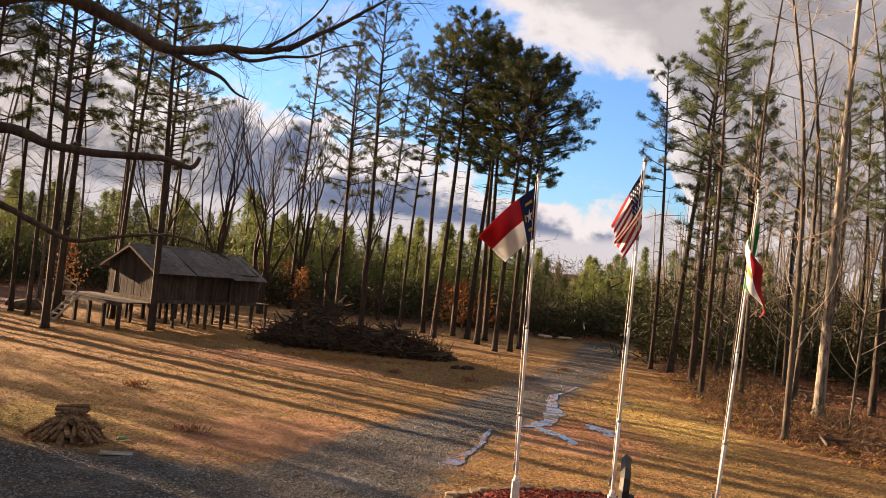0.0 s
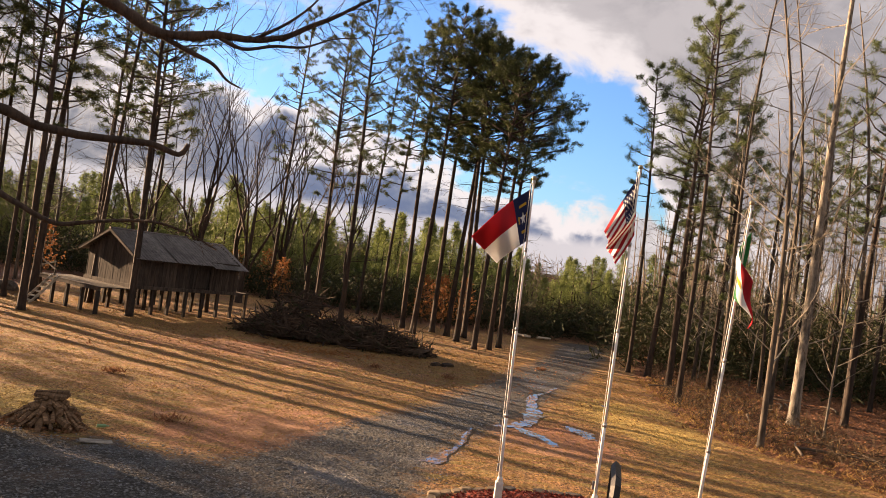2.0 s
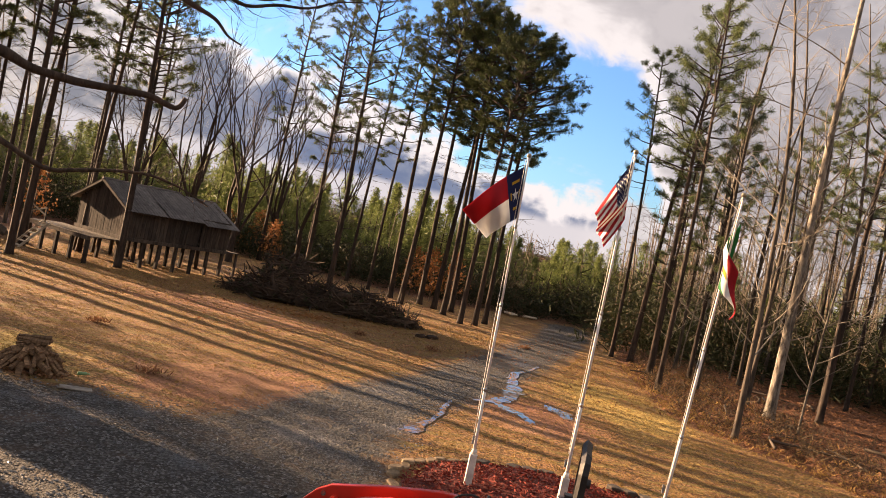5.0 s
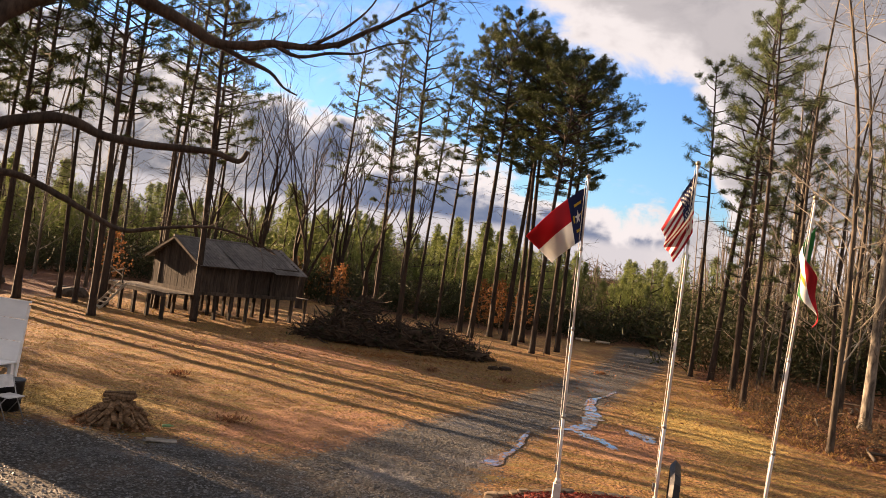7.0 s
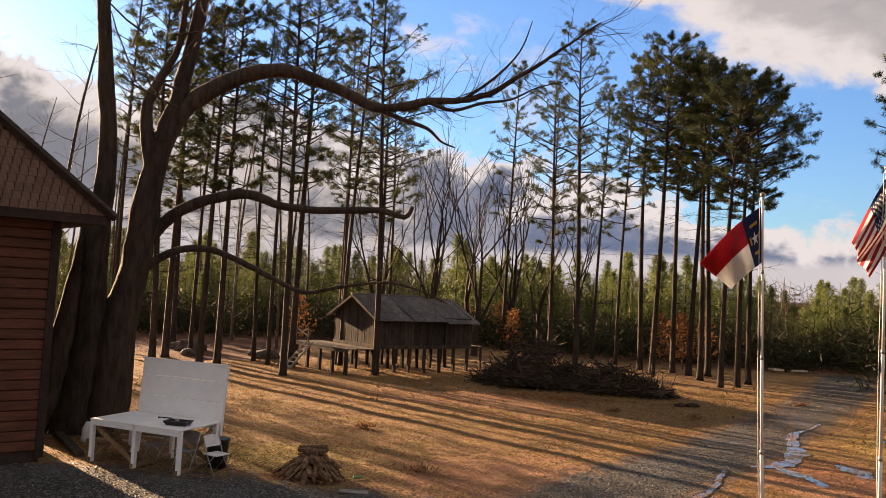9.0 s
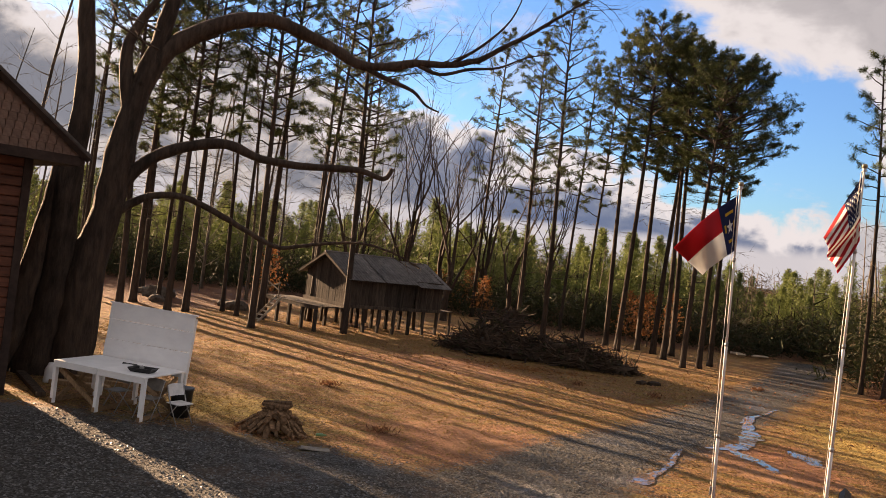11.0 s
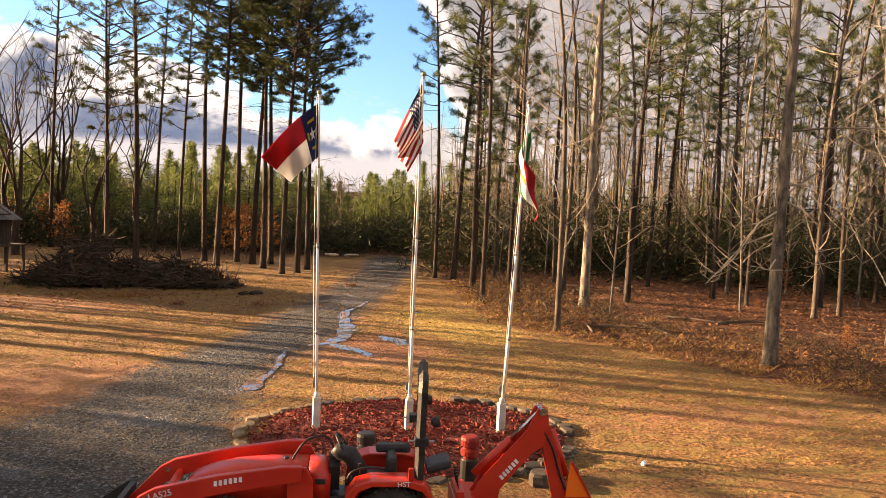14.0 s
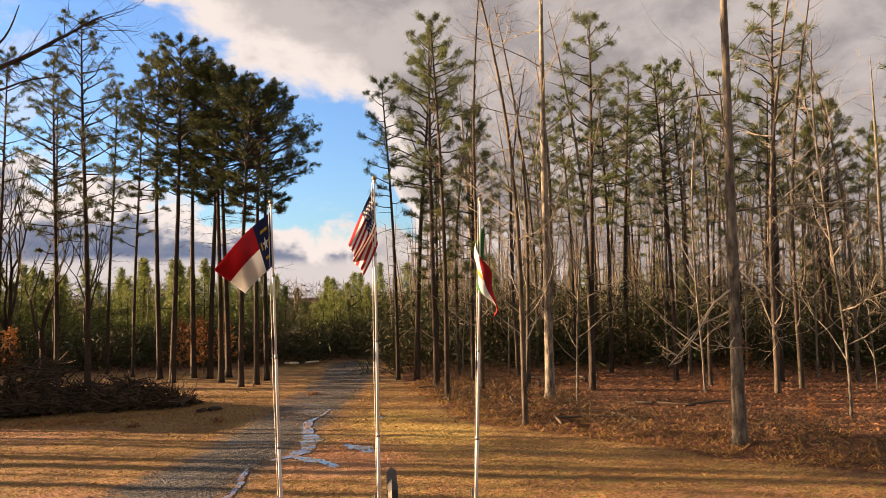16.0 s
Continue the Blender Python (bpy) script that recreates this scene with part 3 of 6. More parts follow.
# ---- woods ----
DARK = "tall slender pine with a dense dark rounded crown"
AIRY = "tall pine with an airy crown of level limbs"
THIN = "thin tall pine with a sparse narrow crown"
tall = pine("pine_tree", DARK, 19.2, 10.6, 0.17, 2.9, 60, 14, 0.36, blades=18, size=0.27)
tall_b = pine("pine_tree", DARK, 16.8, 9.8, 0.16, 2.9, 56, 14, 0.34, blades=18, size=0.27)
tall_c = pine("pine_tree", DARK, 15.6, 9.0, 0.15, 3.2, 50, 13, 0.35, blades=18, size=0.27)
airy = pine("pine_tree", AIRY, 20.0, 8.0, 0.16, 3.4, 50, 12, 0.6, dead=14, size=0.26, blades=13)
airy_b = pine("pine_tree", THIN, 19.5, 8.5, 0.12, 2.5, 42, 9, 0.6, dead=12, size=0.26, blades=13)
airy_c = pine("pine_tree", AIRY, 17.0, 7.5, 0.14, 2.6, 36, 9, 0.5, dead=16, size=0.33, blades=16, mat=sunlit_needles, width=0.0095)
low = pine("pine_tree", "dark evergreen with shaggy foliage low on its trunk", 18.0, 8.2, 0.17, 2.9, 56, 11, 0.5, dead=26, size=0.29, blades=15, width=0.013)
thin = pine("pine_tree", THIN, 18.5, 9.0, 0.11, 1.9, 34, 6, 0.6, dead=20, size=0.26, blades=11)
thin_b = pine("pine_tree", THIN, 18.0, 10.0, 0.12, 2.2, 28, 9, 0.5, dead=22, size=0.32, blades=16, mat=sunlit_needles, width=0.0095)
shaggy = pine("pine_tree", "bushy dark evergreen in the wood", 14.0, 4.5, 0.12, 2.1, 46, 9, 0.45, dead=6, size=0.33, blades=16, mat=sunlit_needles, width=0.0095)

plant(tall, [(0.1, 47.6), (1.3, 50.0), (-0.6, 50.5)], (0.97, 1.05))
plant(tall_b, [(2.2, 49.0), (3.3, 49.6), (2.7, 46.8)], (0.97, 1.05))
plant(tall_c, [(3.5, 43.3), (4.4, 44.1), (5.2, 46.5)], (0.98, 1.04))
plant(airy, [(-4.2, 46.9), (-12.45, 35.6), (-6.3, 51.6), (-15.75, 32.7)])
plant(airy_b, [(-3.9, 56.2), (-7.4, 58.8), (-2.2, 53.5), (-15.2, 38.0), (-17.0, 42.5), (-10.4, 57.2)])
plant(low, [(-20.4, 35.0), (-23.7, 35.6), (-21.0, 34.4), (-27.5, 42.0), (-17.2, 36.5), (-22.8, 33.2), (-15.6, 44.5)])
plant(thin, [(-23.5, 37.5), (-26.5, 35.0), (-28.5, 37.5), (-19.5, 37.0), (-18.2, 36.0)])

STEM = "leafless hardwood with a straight pale grey trunk"
FORK = "leafless tree that forks into many upright limbs"
hard = bare_tree("bare_tree", STEM, 21.0, 5.5, 0.19, 22, 4.2, grey_bark, limit=3, wob=0.2, twigs=pale_bark)
hard_b = bare_tree("bare_tree", STEM, 19.5, 4.5, 0.185, 18, 3.4, grey_bark, limit=3, wob=0.15, twigs=pale_bark)
hard_c = bare_tree("bare_tree", "thin leafless sapling with pale bark", 11.5, 1.4, 0.045, 27, 2.4, grey_bark, wob=0.6, twigs=pale_bark)
hard_d = bare_tree("bare_tree", "slender leafless tree with thin crooked limbs", 16.5, 2.4, 0.095, 30, 3.2, brown_bark, wob=0.7, twigs=pale_bark)
vase = vase_tree(FORK, 12.0, 0.20, 4)
vase_b = vase_tree(FORK, 11.0, 0.17, 3)
plant(vase, [(-11.0, 50.5), (-14.7, 53.0), (-10.2, 60.0)], (0.95, 1.15))
plant(vase_b, [(-7.2, 53.0), (-12.9, 57.5), (-5.2, 59.0), (-17.8, 50.0)], (0.95, 1.15))

# the wood beside the drive: the trees that stand in front first
front_hard = [(14.27, 28.83)]
front_pale = [(14.76, 18.3)]
front_pine = [(17.46, 31.15), (12.07, 36.48), (12.42, 40.91), (25.55, 41.37)]
front_dark = [(10.87, 31.49), (11.93, 42.87), (21.99, 37.15), (25.79, 35.65)]
front_slim = [(11.18, 24.47), (25.27, 27.29), (29.55, 28.43), (23.24, 26.41), (19.0, 34.0), (13.1, 33.2)]
front_sapling = [(14.47, 26.97), (21.11, 28.23), (13.3, 38.6), (20.75, 20.32)]
front_shaggy = [(14.3, 37.4), (13.4, 40.2), (33.0, 34.0)]
taken = front_hard + front_pale + front_pine + front_dark + front_slim + front_sapling + front_shaggy


def free(x, y, gap):
    return all((x - a) ** 2 + (y - b) ** 2 > gap * gap for a, b in taken)


def fill(count, x0, x1, y0, y1, gap, inset):
    out, tries = [], 0
    while len(out) < count and tries < 9000:
        tries += 1
        x, y = R.uniform(x0, x1), R.uniform(y0, y1)
        if x > wood_edge(y) + inset and free(x, y, gap):
            out.append((x, y))
            taken.append((x, y))
    return out


deep = fill(78, 13, 52, 27, 76, 2.2, 4.0)
more = fill(44, 12.5, 44, 24, 58, 1.6, 2.8)
plant(hard, front_hard + deep[0:2], (0.9, 1.0))
hard.matrix_basis = pose(14.27, 28.83, ground_height(14.27, 28.83) - 0.05, 0, -0.4, 110)
plant(hard_b, front_pale + deep[4:6], (0.96, 1.0))
hard_b.matrix_basis = pose(14.76, 18.3, ground_height(14.76, 18.3) - 0.05, 0, -0.6, 40)
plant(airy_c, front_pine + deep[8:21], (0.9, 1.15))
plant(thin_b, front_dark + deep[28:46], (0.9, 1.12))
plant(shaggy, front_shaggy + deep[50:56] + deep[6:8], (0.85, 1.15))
plant(hard_d, front_slim + more[0:22] + deep[62:72])
plant(hard_c, front_sapling + more[22:44] + deep[72:78] + deep[21:28] + deep[46:50], (0.75, 1.25))

# woods past the stilt house and towards the sun
left = [(-30, 52), (-34, 47), (-38, 55), (-24, 50), (-28, 58), (-42, 50), (-18.5, 55), (-37, 60), (-23, 62), (-45, 58), (-19, 47), (-48, 52), (-26, 46), (-35, 66)]
for i, (x, y) in enumerate(left):
    copy_thing((hard_c, hard_d, thin, hard_d)[i % 4], pose(x, y, ground_height(x, y) - 0.05, 0, 0, R.uniform(0, 360)) @ Matrix.Scale(R.uniform(0.9, 1.1), 4))
for x, y in [(-27, 48), (-22, 44.5), (-32, 57), (-17, 58), (-20, 58), (-25, 55), (-38, 50)]:
    copy_thing(hard_d, pose(x, y, ground_height(x, y) - 0.05, 0, 0, R.uniform(0, 360)) @ Matrix.Scale(R.uniform(0.8, 1.1), 4))
# bare trees added nearer the sun, outside the view, to stripe the yard with shade
for i, (x, y) in enumerate([(-30, 29), (-28, 21.5), (-36, 25.5), (-46, 33), (-27.5, 27.0), (-29, 31.5), (-33, 30.5), (-38, 36), (-25.5, 24.5), (-36, 33), (-41, 31), (-44, 38), (-24.5, 28.5)]):
    copy_thing((hard_d, hard_c, hard_c)[i % 3], pose(x, y, ground_height(x, y) - 0.05, 0, 0, R.uniform(0, 360)))


# short evergreens added out of view, placed to shade the left of the yard
for x, y in ((-37, 38.5), (-40.5, 37.5), (-44, 41), (-38, 34), (-42.5, 36)):
    copy_thing(low, pose(x, y, ground_height(x, y) - 0.05, 0, 0, R.uniform(0, 360)) @ Matrix.Scale(0.56, 4))


# young pines of the cut-over land behind
def young_pine(h, spread):
    tree = thing("young_pine", "bushy young green pine in sunlit regrowth", "tree", group="young pines")
    pts, rad = wavy_trunk(h, 0.055 + 0.006 * h, 0.012, 0.1, 6)
    part("trunk", Mesh().tube(pts, rad, 5), pine_bark, tree, smooth=True)
    leaf = Mesh()
    rows = int(17 * h)
    for k in range(rows):
        u = (k + R.random()) / rows
        a = k * 2.4 + R.uniform(-0.4, 0.4)
        l = spread * ((1.03 - u) ** 0.95) * R.uniform(0.4, 1.1) * (0.8 + 0.35 * math.sin(u * h * 4 + a * 2))
        p = at_height(pts, h * (0.08 + 0.92 * u))
        q = p + Vector((math.cos(a) * l, math.sin(a) * l, l * R.uniform(0.15, 0.6)))
        for v in (0.45, 0.75, 1.0):
            tuft(leaf, p.lerp(q, v) + jit(0.12), Vector((math.cos(a), math.sin(a), 0.9)), 0.40, 6, 0.026)
    part("crown", leaf, young_needles, tree)
    return tree


yp = [young_pine(7.2, 3.3), young_pine(5.8, 3.0), young_pine(8.2, 3.2)]


def polar(az0, az1, d0, d1):
    a, d = radians(R.uniform(az0, az1)), R.uniform(d0, d1)
    return d * math.sin(a), d * math.cos(a)


belt = [polar(-42, 14, 66, 96) for _ in range(285)] + [polar(14, 50, 78, 108) for _ in range(50)]
belt = [p for p in belt if abs(p[0] - ramp(p[1], ROAD_Y, ROAD_X)) > 3.0 or p[1] > 63]
for i, k in enumerate(yp):
    near = [p for p in belt[i::3] if math.hypot(*p) < 82 and math.atan2(*p) < radians(13)]
    plant(k, near, (0.58, 1.16))
    for x, y in [p for p in belt[i::3] if p not in near]:
        copy_thing(k, pose(x, y, ground_height(x, y) - 0.05, 0, 0, R.uniform(0, 360)) @ Matrix.Scale(R.uniform(0.72, 1.22), 4))


for i, (x, y) in enumerate(fill(14, 20, 52, 44, 78, 1.6, 7)):
    copy_thing(yp[i % 3], pose(x, y, ground_height(x, y) - 0.05, 0, 0, R.uniform(0, 360)) @ Matrix.Scale(R.uniform(0.6, 1.2), 4))


def rust_tree(h):
    tree = thing("beech_tree", "small beech that keeps its rusty dead leaves", "tree", group="rusty beeches")
    pts, rad = wavy_trunk(h, 0.07, 0.012, 0.2, 6)
    part("trunk", Mesh().tube(pts, rad, 5), twig_bark, tree, smooth=True)
    wood, leaf = Mesh(), Mesh()
    for k in range(34):
        u = (k + R.random()) / 34
        a = k * 2.4
        p = at_height(pts, h * (0.12 + 0.85 * u))
        q = p + Vector((math.cos(a), math.sin(a), 0.35)) * (0.4 + 1.7 * (1 - u)) * R.uniform(0.6, 1.1)
        wood.tube([p, q], [0.018, 0.005], 3, False)
        for _ in range(9):
            c = p.lerp(q, R.uniform(0.3, 1.05)) + jit(0.25)
            tuft(leaf, c, Vector((0, 0, 0.2)), 0.14, 5, 0.055)
    tagged(part("twigwork", wood, twig_bark, tree), kind="stuff")
    part("leafage", leaf, rust_leaves, tree)
    return tree


plant(rust_tree(5.2), [(2.0, 54.0), (3.4, 55.5), (0.6, 55.5), (-9.5, 56.0), (-11.5, 60.5), (-20.5, 57.5), (-13.4, 59.0), (-21.2, 45.5), (-17.6, 48.5), (1.4, 53.0)], (0.7, 1.0))


beech = next(o for o in scene.objects if o.name.startswith("beech_tree"))
for x, y, s in ((18.32, 19.35, 0.24), (27.0, 33.0, 0.5), (21.0, 27.0, 0.2)):
    copy_thing(beech, pose(x, y, ground_height(x, y), 0, 0, 40 * x) @ Matrix.Scale(s, 4))


# undergrowth in front of the young pines, and thin stems behind: too many to count
def scrub(name, count, spot, h0, h1, mat, label, blades, w):
    m = Mesh()
    for _ in range(count):
        x, y = spot()
        z = ground_height(x, y)
        h = R.uniform(h0, h1)
        for k in range(blades):
            p = Vector((x + R.gauss(0, 0.35 * h), y + R.gauss(0, 0.35 * h), z + h * R.uniform(0.0, 0.85)))
            e, s = p + Vector((R.gauss(0, 0.45), R.gauss(0, 0.45), R.uniform(0.0, 0.7))) * (0.28 + 0.18 * h), jit(w)
            i = len(m.v)
            m.v += [tuple(p - s), tuple(p + s), tuple(e)]
            m.f.append((i, i + 1, i + 2))
    return tagged(part(name, m, mat), label, "undergrowth", kind="stuff")


# green darkened to carry the shade under the pines and between trunks
shaded_scrub = leafy("shaded_scrub", (0.011, 0.016, 0.007), (0.048, 0.056, 0.022), 0.2, 0.7)


def off_road(az0, az1, d0, d1):
    def spot():
        while True:
            x, y = polar(az0, az1, d0, d1)
            if abs(x - ramp(y, ROAD_Y, ROAD_X)) > 2.6 or y > 60:
                return x, y
    return spot


scrub("undergrowth", 620, off_road(-40, 14, 58, 72), 1.0, 3.6, shaded_scrub, "dark tangled undergrowth before the young pines", 110, 0.04)
scrub("undergrowth", 420, off_road(-45, 14, 58, 78), 0.8, 3.4, scrub_twigs, "brown leafless brush before the young pines", 90, 0.03)
scrub("undergrowth", 520, off_road(14, 52, 48, 85), 0.6, 3.2, scrub_twigs, "brown brush deep in the wood", 80, 0.035)
# this dark mass stands in for the shade deep in the wood
scrub("undergrowth", 620, off_road(14, 54, 46, 80), 1.2, 6.0, shaded_scrub, "dark evergreen brush deep in the wood", 110, 0.05)
scrub("undergrowth", 260, lambda: (lambda y: (wood_edge(y) + abs(R.gauss(0, 3)) + 0.4, y))(R.uniform(13, 44)), 0.25, 0.9, scrub_twigs, "low leafless brush along the wood's edge", 40, 0.012)


def stems(count, spot, label, h0=5, h1=15):
    m = Mesh()
    for _ in range(count):
        x, y = spot()
        h, r = R.uniform(h0, h1), R.uniform(0.03, 0.11)
        b = Vector((x, y, -0.1))
        t = b + Vector((R.gauss(0, 0.5), R.gauss(0, 0.5), h))
        m.tube([b, b.lerp(t, 0.5) + jit(0.2), t], [r, r * 0.7, 0.015], 4, False)
        for _ in range(11):
            p = b.lerp(t, R.uniform(0.15, 1.0))
            d = Vector((R.gauss(0, 1), R.gauss(0, 1), R.uniform(0.1, 1.0))).normalized() * R.uniform(0.6, 2.4)
            m.tube([p, p + d * 0.5 + jit(0.12), p + d], [0.018, 0.011, 0.004], 3, False)
    return tagged(part("far_woods", m, twig_bark), label, "woods", kind="stuff")


stems(420, lambda: polar(15, 54, 52, 100), "thin leafless stems deep in the wood")
stems(170, lambda: polar(-45, 14, 66, 105), "thin leafless stems among the young pines", 3, 7.5)
stems(90, lambda: polar(-46, 16, 98, 130), "grey leafless woods beyond the young pines", 5, 9)
scrub("undergrowth", 520, off_road(-46, 17, 96, 125), 4.0, 8.5, scrub_twigs, "hazy brown twigs of the far woods", 80, 0.05)

# wooded ridge far behind
hill_mat = material("far_ridge", lambda n: finish(n, n.mix(n.step(n.noise(place(n, (1, 1, 2)), 0.06, 8.0, 0.7), 0.35, 0.7), (0.050, 0.056, 0.062), (0.100, 0.100, 0.102)), 1.0, n.noise(place(n), 0.2, 6.0, 0.7), 1.0, 6.0, spec=0.0))
m = Mesh()
for j in range(6):
    for i in range(121):
        a = radians(-90 + 1.5 * i)
        d = 420 + 60 * j
        z = (0, 7, 12, 16, 19, 21)[j] * (0.75 + 0.5 * noise.noise(Vector((i * 0.09, 0.3, 0)))) * (0.45 + 0.55 * min(1.0, max(0.0, (55 - i) / 12))) + 5.0 * noise.noise(Vector((i * 0.7, j * 0.9, 2))) * (j > 0)
        m.v.append((d * math.sin(a), d * math.cos(a), z - 0.5 * (j == 0)))
m.f = [(j * 121 + i, j * 121 + i + 1, j * 121 + i + 122, j * 121 + i + 121) for j in range(5) for i in range(120)]
tagged(part("backdrop", m, hill_mat, smooth=True), "far low wooded ridge in winter", "hills", kind="structure")

# bleached limbs low on the tree at the wood's edge
dead = Mesh()
for line, r in (([(0, 0, 4.3), (-0.9, -0.3, 3.9), (-1.7, -0.5, 3.0), (-2.3, -0.7, 2.6)], 0.035), ([(0, 0, 3.7), (-0.8, 0.4, 3.3), (-1.5, 0.5, 2.5), (-2.0, 0.3, 2.2)], 0.03), ([(0, 0, 4.6), (0.6, -0.2, 4.3), (1.0, -0.3, 3.2), (1.3, -0.3, 2.6)], 0.035), ([(0, 0, 5.0), (0.5, -0.1, 5.0), (0.8, -0.15, 4.95)], 0.04), ([(0, 0, 3.0), (-0.7, -0.6, 2.7), (-1.3, -0.8, 2.8)], 0.025)):
    q = [Vector(p) for p in line]
    dead.tube(q, [r * (1 - 0.8 * i / (len(q) - 1)) for i in range(len(q))], 5, False)
    for _ in range(9):
        grow(dead, along(q, R.uniform(0.35, 1)), Vector((R.gauss(0, 1), R.gauss(0, 0.6), R.uniform(-0.6, 0.5))).normalized(), R.uniform(0.3, 0.9), 0.009, 2, 3, 0.8)
tagged(part("dead_limbwork", dead, rough_surface("bleached_wood", (0.22, 0.18, 0.13), (0.50, 0.43, 0.33), 6.0), hard_b, "bleached broken dead limbs"), kind="stuff").matrix_basis = hard_b.matrix_basis.to_3x3().inverted().to_4x4()


# ---- the old oak ----
def smooth_line(pts, n=4):
    pts = [Vector(p) for p in pts]
    out = []
    for i in range(len(pts) - 1):
        a, b, c, d = pts[max(i - 1, 0)], pts[i], pts[i + 1], pts[min(i + 2, len(pts) - 1)]
        for k in range(n):
            t = k / n
            out.append(0.5 * (2 * b + (c - a) * t + (2 * a - 5 * b + 4 * c - d) * t * t + (3 * b - a - 3 * c + d) * t ** 3))
    return out + [pts[-1]]


def knotty(pts, r0, r1, sides=12, power=0.8):
    line = smooth_line(pts)
    n = len(line) - 1
    m = Mesh().tube(line, [(r0 + (r1 - r0) * (i / n) ** power) * (1 + 0.16 * noise.noise(p * 1.9)) for i, p in enumerate(line)], sides)
    if r0 > 0.12:
        m.v = [tuple(Vector(v) + noise.noise_vector(Vector((v[0] * 5, v[1] * 5, v[2] * 1.6))) * 0.11 * min(r0, 0.45)) for v in m.v]
    return m


oak = thing("oak_tree", "huge old bare oak with forked trunk and long bent limbs", "tree", pose(-13.7, 18.0, 0))
O = Vector((-13.7, 18.0, 0))


def oak_part(name, pts, r0, r1, sides=12, label="", power=0.8):
    return part(name, knotty([Vector(p) - O for p in pts], r0, r1, sides, power), oak_bark, oak, label, True)


oak_part("trunk", [(-13.55, 17.9, -0.15), (-13.50, 17.95, 0.8), (-13.44, 18.04, 2.85), (-13.2, 18.23, 4.3), (-13.05, 18.3, 6.2), (-12.8, 18.48, 7.75), (-12.5, 18.7, 9.3), (-12.2, 19.0, 12.0), (-11.9, 19.4, 15.0)], 0.63, 0.10, 22)
oak_part("trunk", [(-14.3, 17.6, -0.15), (-14.15, 17.6, 0.9), (-14.0, 17.65, 2.4), (-14.0, 17.6, 4.6), (-13.9, 17.7, 6.8), (-14.0, 17.6, 9.0), (-14.4, 17.4, 13.0)], 0.58, 0.14, 22)
oak_part("trunk", [(-15.0, 17.0, -0.1), (-14.7, 17.1, 0.8), (-14.4, 17.3, 2.9), (-14.2, 17.5, 4.6), (-14.1, 17.6, 5.8)], 0.36, 0.22)
limb_up = [(-12.85, 18.45, 7.6), (-12.35, 18.81, 8.75), (-11.32, 19.45, 9.65), (-10.29, 20.01, 10.02), (-9.43, 20.43, 9.85), (-8.53, 20.82, 9.53), (-7.9, 21.07, 9.22), (-7.15, 21.33, 9.27), (-6.41, 21.57, 9.48), (-5.48, 21.82, 9.57), (-4.72, 22.0, 9.8), (-3.99, 22.14, 10.29), (-3.25, 22.26, 10.77), (-2.52, 22.36, 11.32), (-1.7, 22.4, 11.9)]
oak_part("limb", limb_up, 0.27, 0.022, 14)
oak_part("limb", [(-13.15, 18.25, 4.7), (-12.53, 18.69, 5.72), (-11.73, 19.2, 6.25), (-10.85, 19.71, 6.47), (-10.01, 20.15, 6.21), (-8.88, 20.67, 6.18), (-7.57, 21.19, 6.28), (-6.87, 21.43, 6.13), (-6.67, 21.49, 6.45)], 0.195, 0.065, 12, "broken-off dead limb")
oak_part("limb", [(-13.3, 18.1, 3.9), (-12.55, 18.68, 4.72), (-11.72, 19.21, 4.90), (-10.78, 19.75, 4.53), (-10.07, 20.12, 4.16), (-9.34, 20.47, 3.86), (-8.5, 20.83, 4.05), (-7.34, 21.27, 4.25), (-6.41, 21.57, 4.10), (-5.6, 21.8, 3.75)], 0.13, 0.02, 10)
oak_part("limb", [(-13.0, 18.35, 6.9), (-13.2, 18.2, 8.4), (-12.99, 18.37, 9.36), (-12.6, 18.6, 10.4), (-12.2, 18.2, 12.5)], 0.22, 0.06, 8)
oak_part("limb", [(-7.9, 21.07, 9.22), (-7.11, 21.35, 8.93), (-6.39, 21.57, 8.70), (-5.99, 21.69, 8.35), (-5.6, 21.8, 8.2)], 0.10, 0.02, 6)
oak_part("limb", [(-6.41, 21.57, 9.48), (-5.7, 21.7, 9.25), (-4.9, 21.9, 9.5), (-4.1, 22.0, 9.62), (-3.4, 22.2, 10.0), (-2.6, 22.3, 10.2)], 0.07, 0.012, 6)
oak_part("limb", [(-5.48, 21.82, 9.57), (-4.6, 21.9, 10.2), (-3.9, 22.0, 11.0), (-3.6, 22.1, 11.9)], 0.06, 0.012, 6)
twigs = Mesh()
for i in range(70):
    p = along([Vector(q) for q in limb_up], 0.5 + 0.5 * R.random())
    grow(twigs, p - O, Vector((R.uniform(0.0, 1.0), R.uniform(-0.6, 0.6), R.uniform(-0.7, 0.8))).normalized(), R.uniform(0.5, 1.5), 0.014, 2, 4, 0.8)
for i in range(26):
    p = along([Vector(q) for q in ((-10.07, 20.12, 4.16), (-8.5, 20.83, 4.05), (-7.34, 21.27, 4.25), (-5.6, 21.8, 3.75))], R.random())
    grow(twigs, p - O, Vector((R.uniform(0.2, 1.0), R.uniform(-0.6, 0.6), R.uniform(-0.5, 0.9))).normalized(), R.uniform(0.4, 1.1), 0.011, 2, 4, 0.8)
for i in range(26):
    p = Vector((-13 + R.uniform(-1, 1.2), 18 + R.uniform(-.5, .8), R.uniform(8, 14)))
    grow(twigs, p - O, Vector((R.uniform(-1, 1), R.uniform(-1, 1), R.uniform(0, 1))).normalized(), R.uniform(1.2, 3.0), 0.035, 1, 4, 0.8)
tagged(part("twigwork", twigs, oak_bark, oak), kind="stuff")


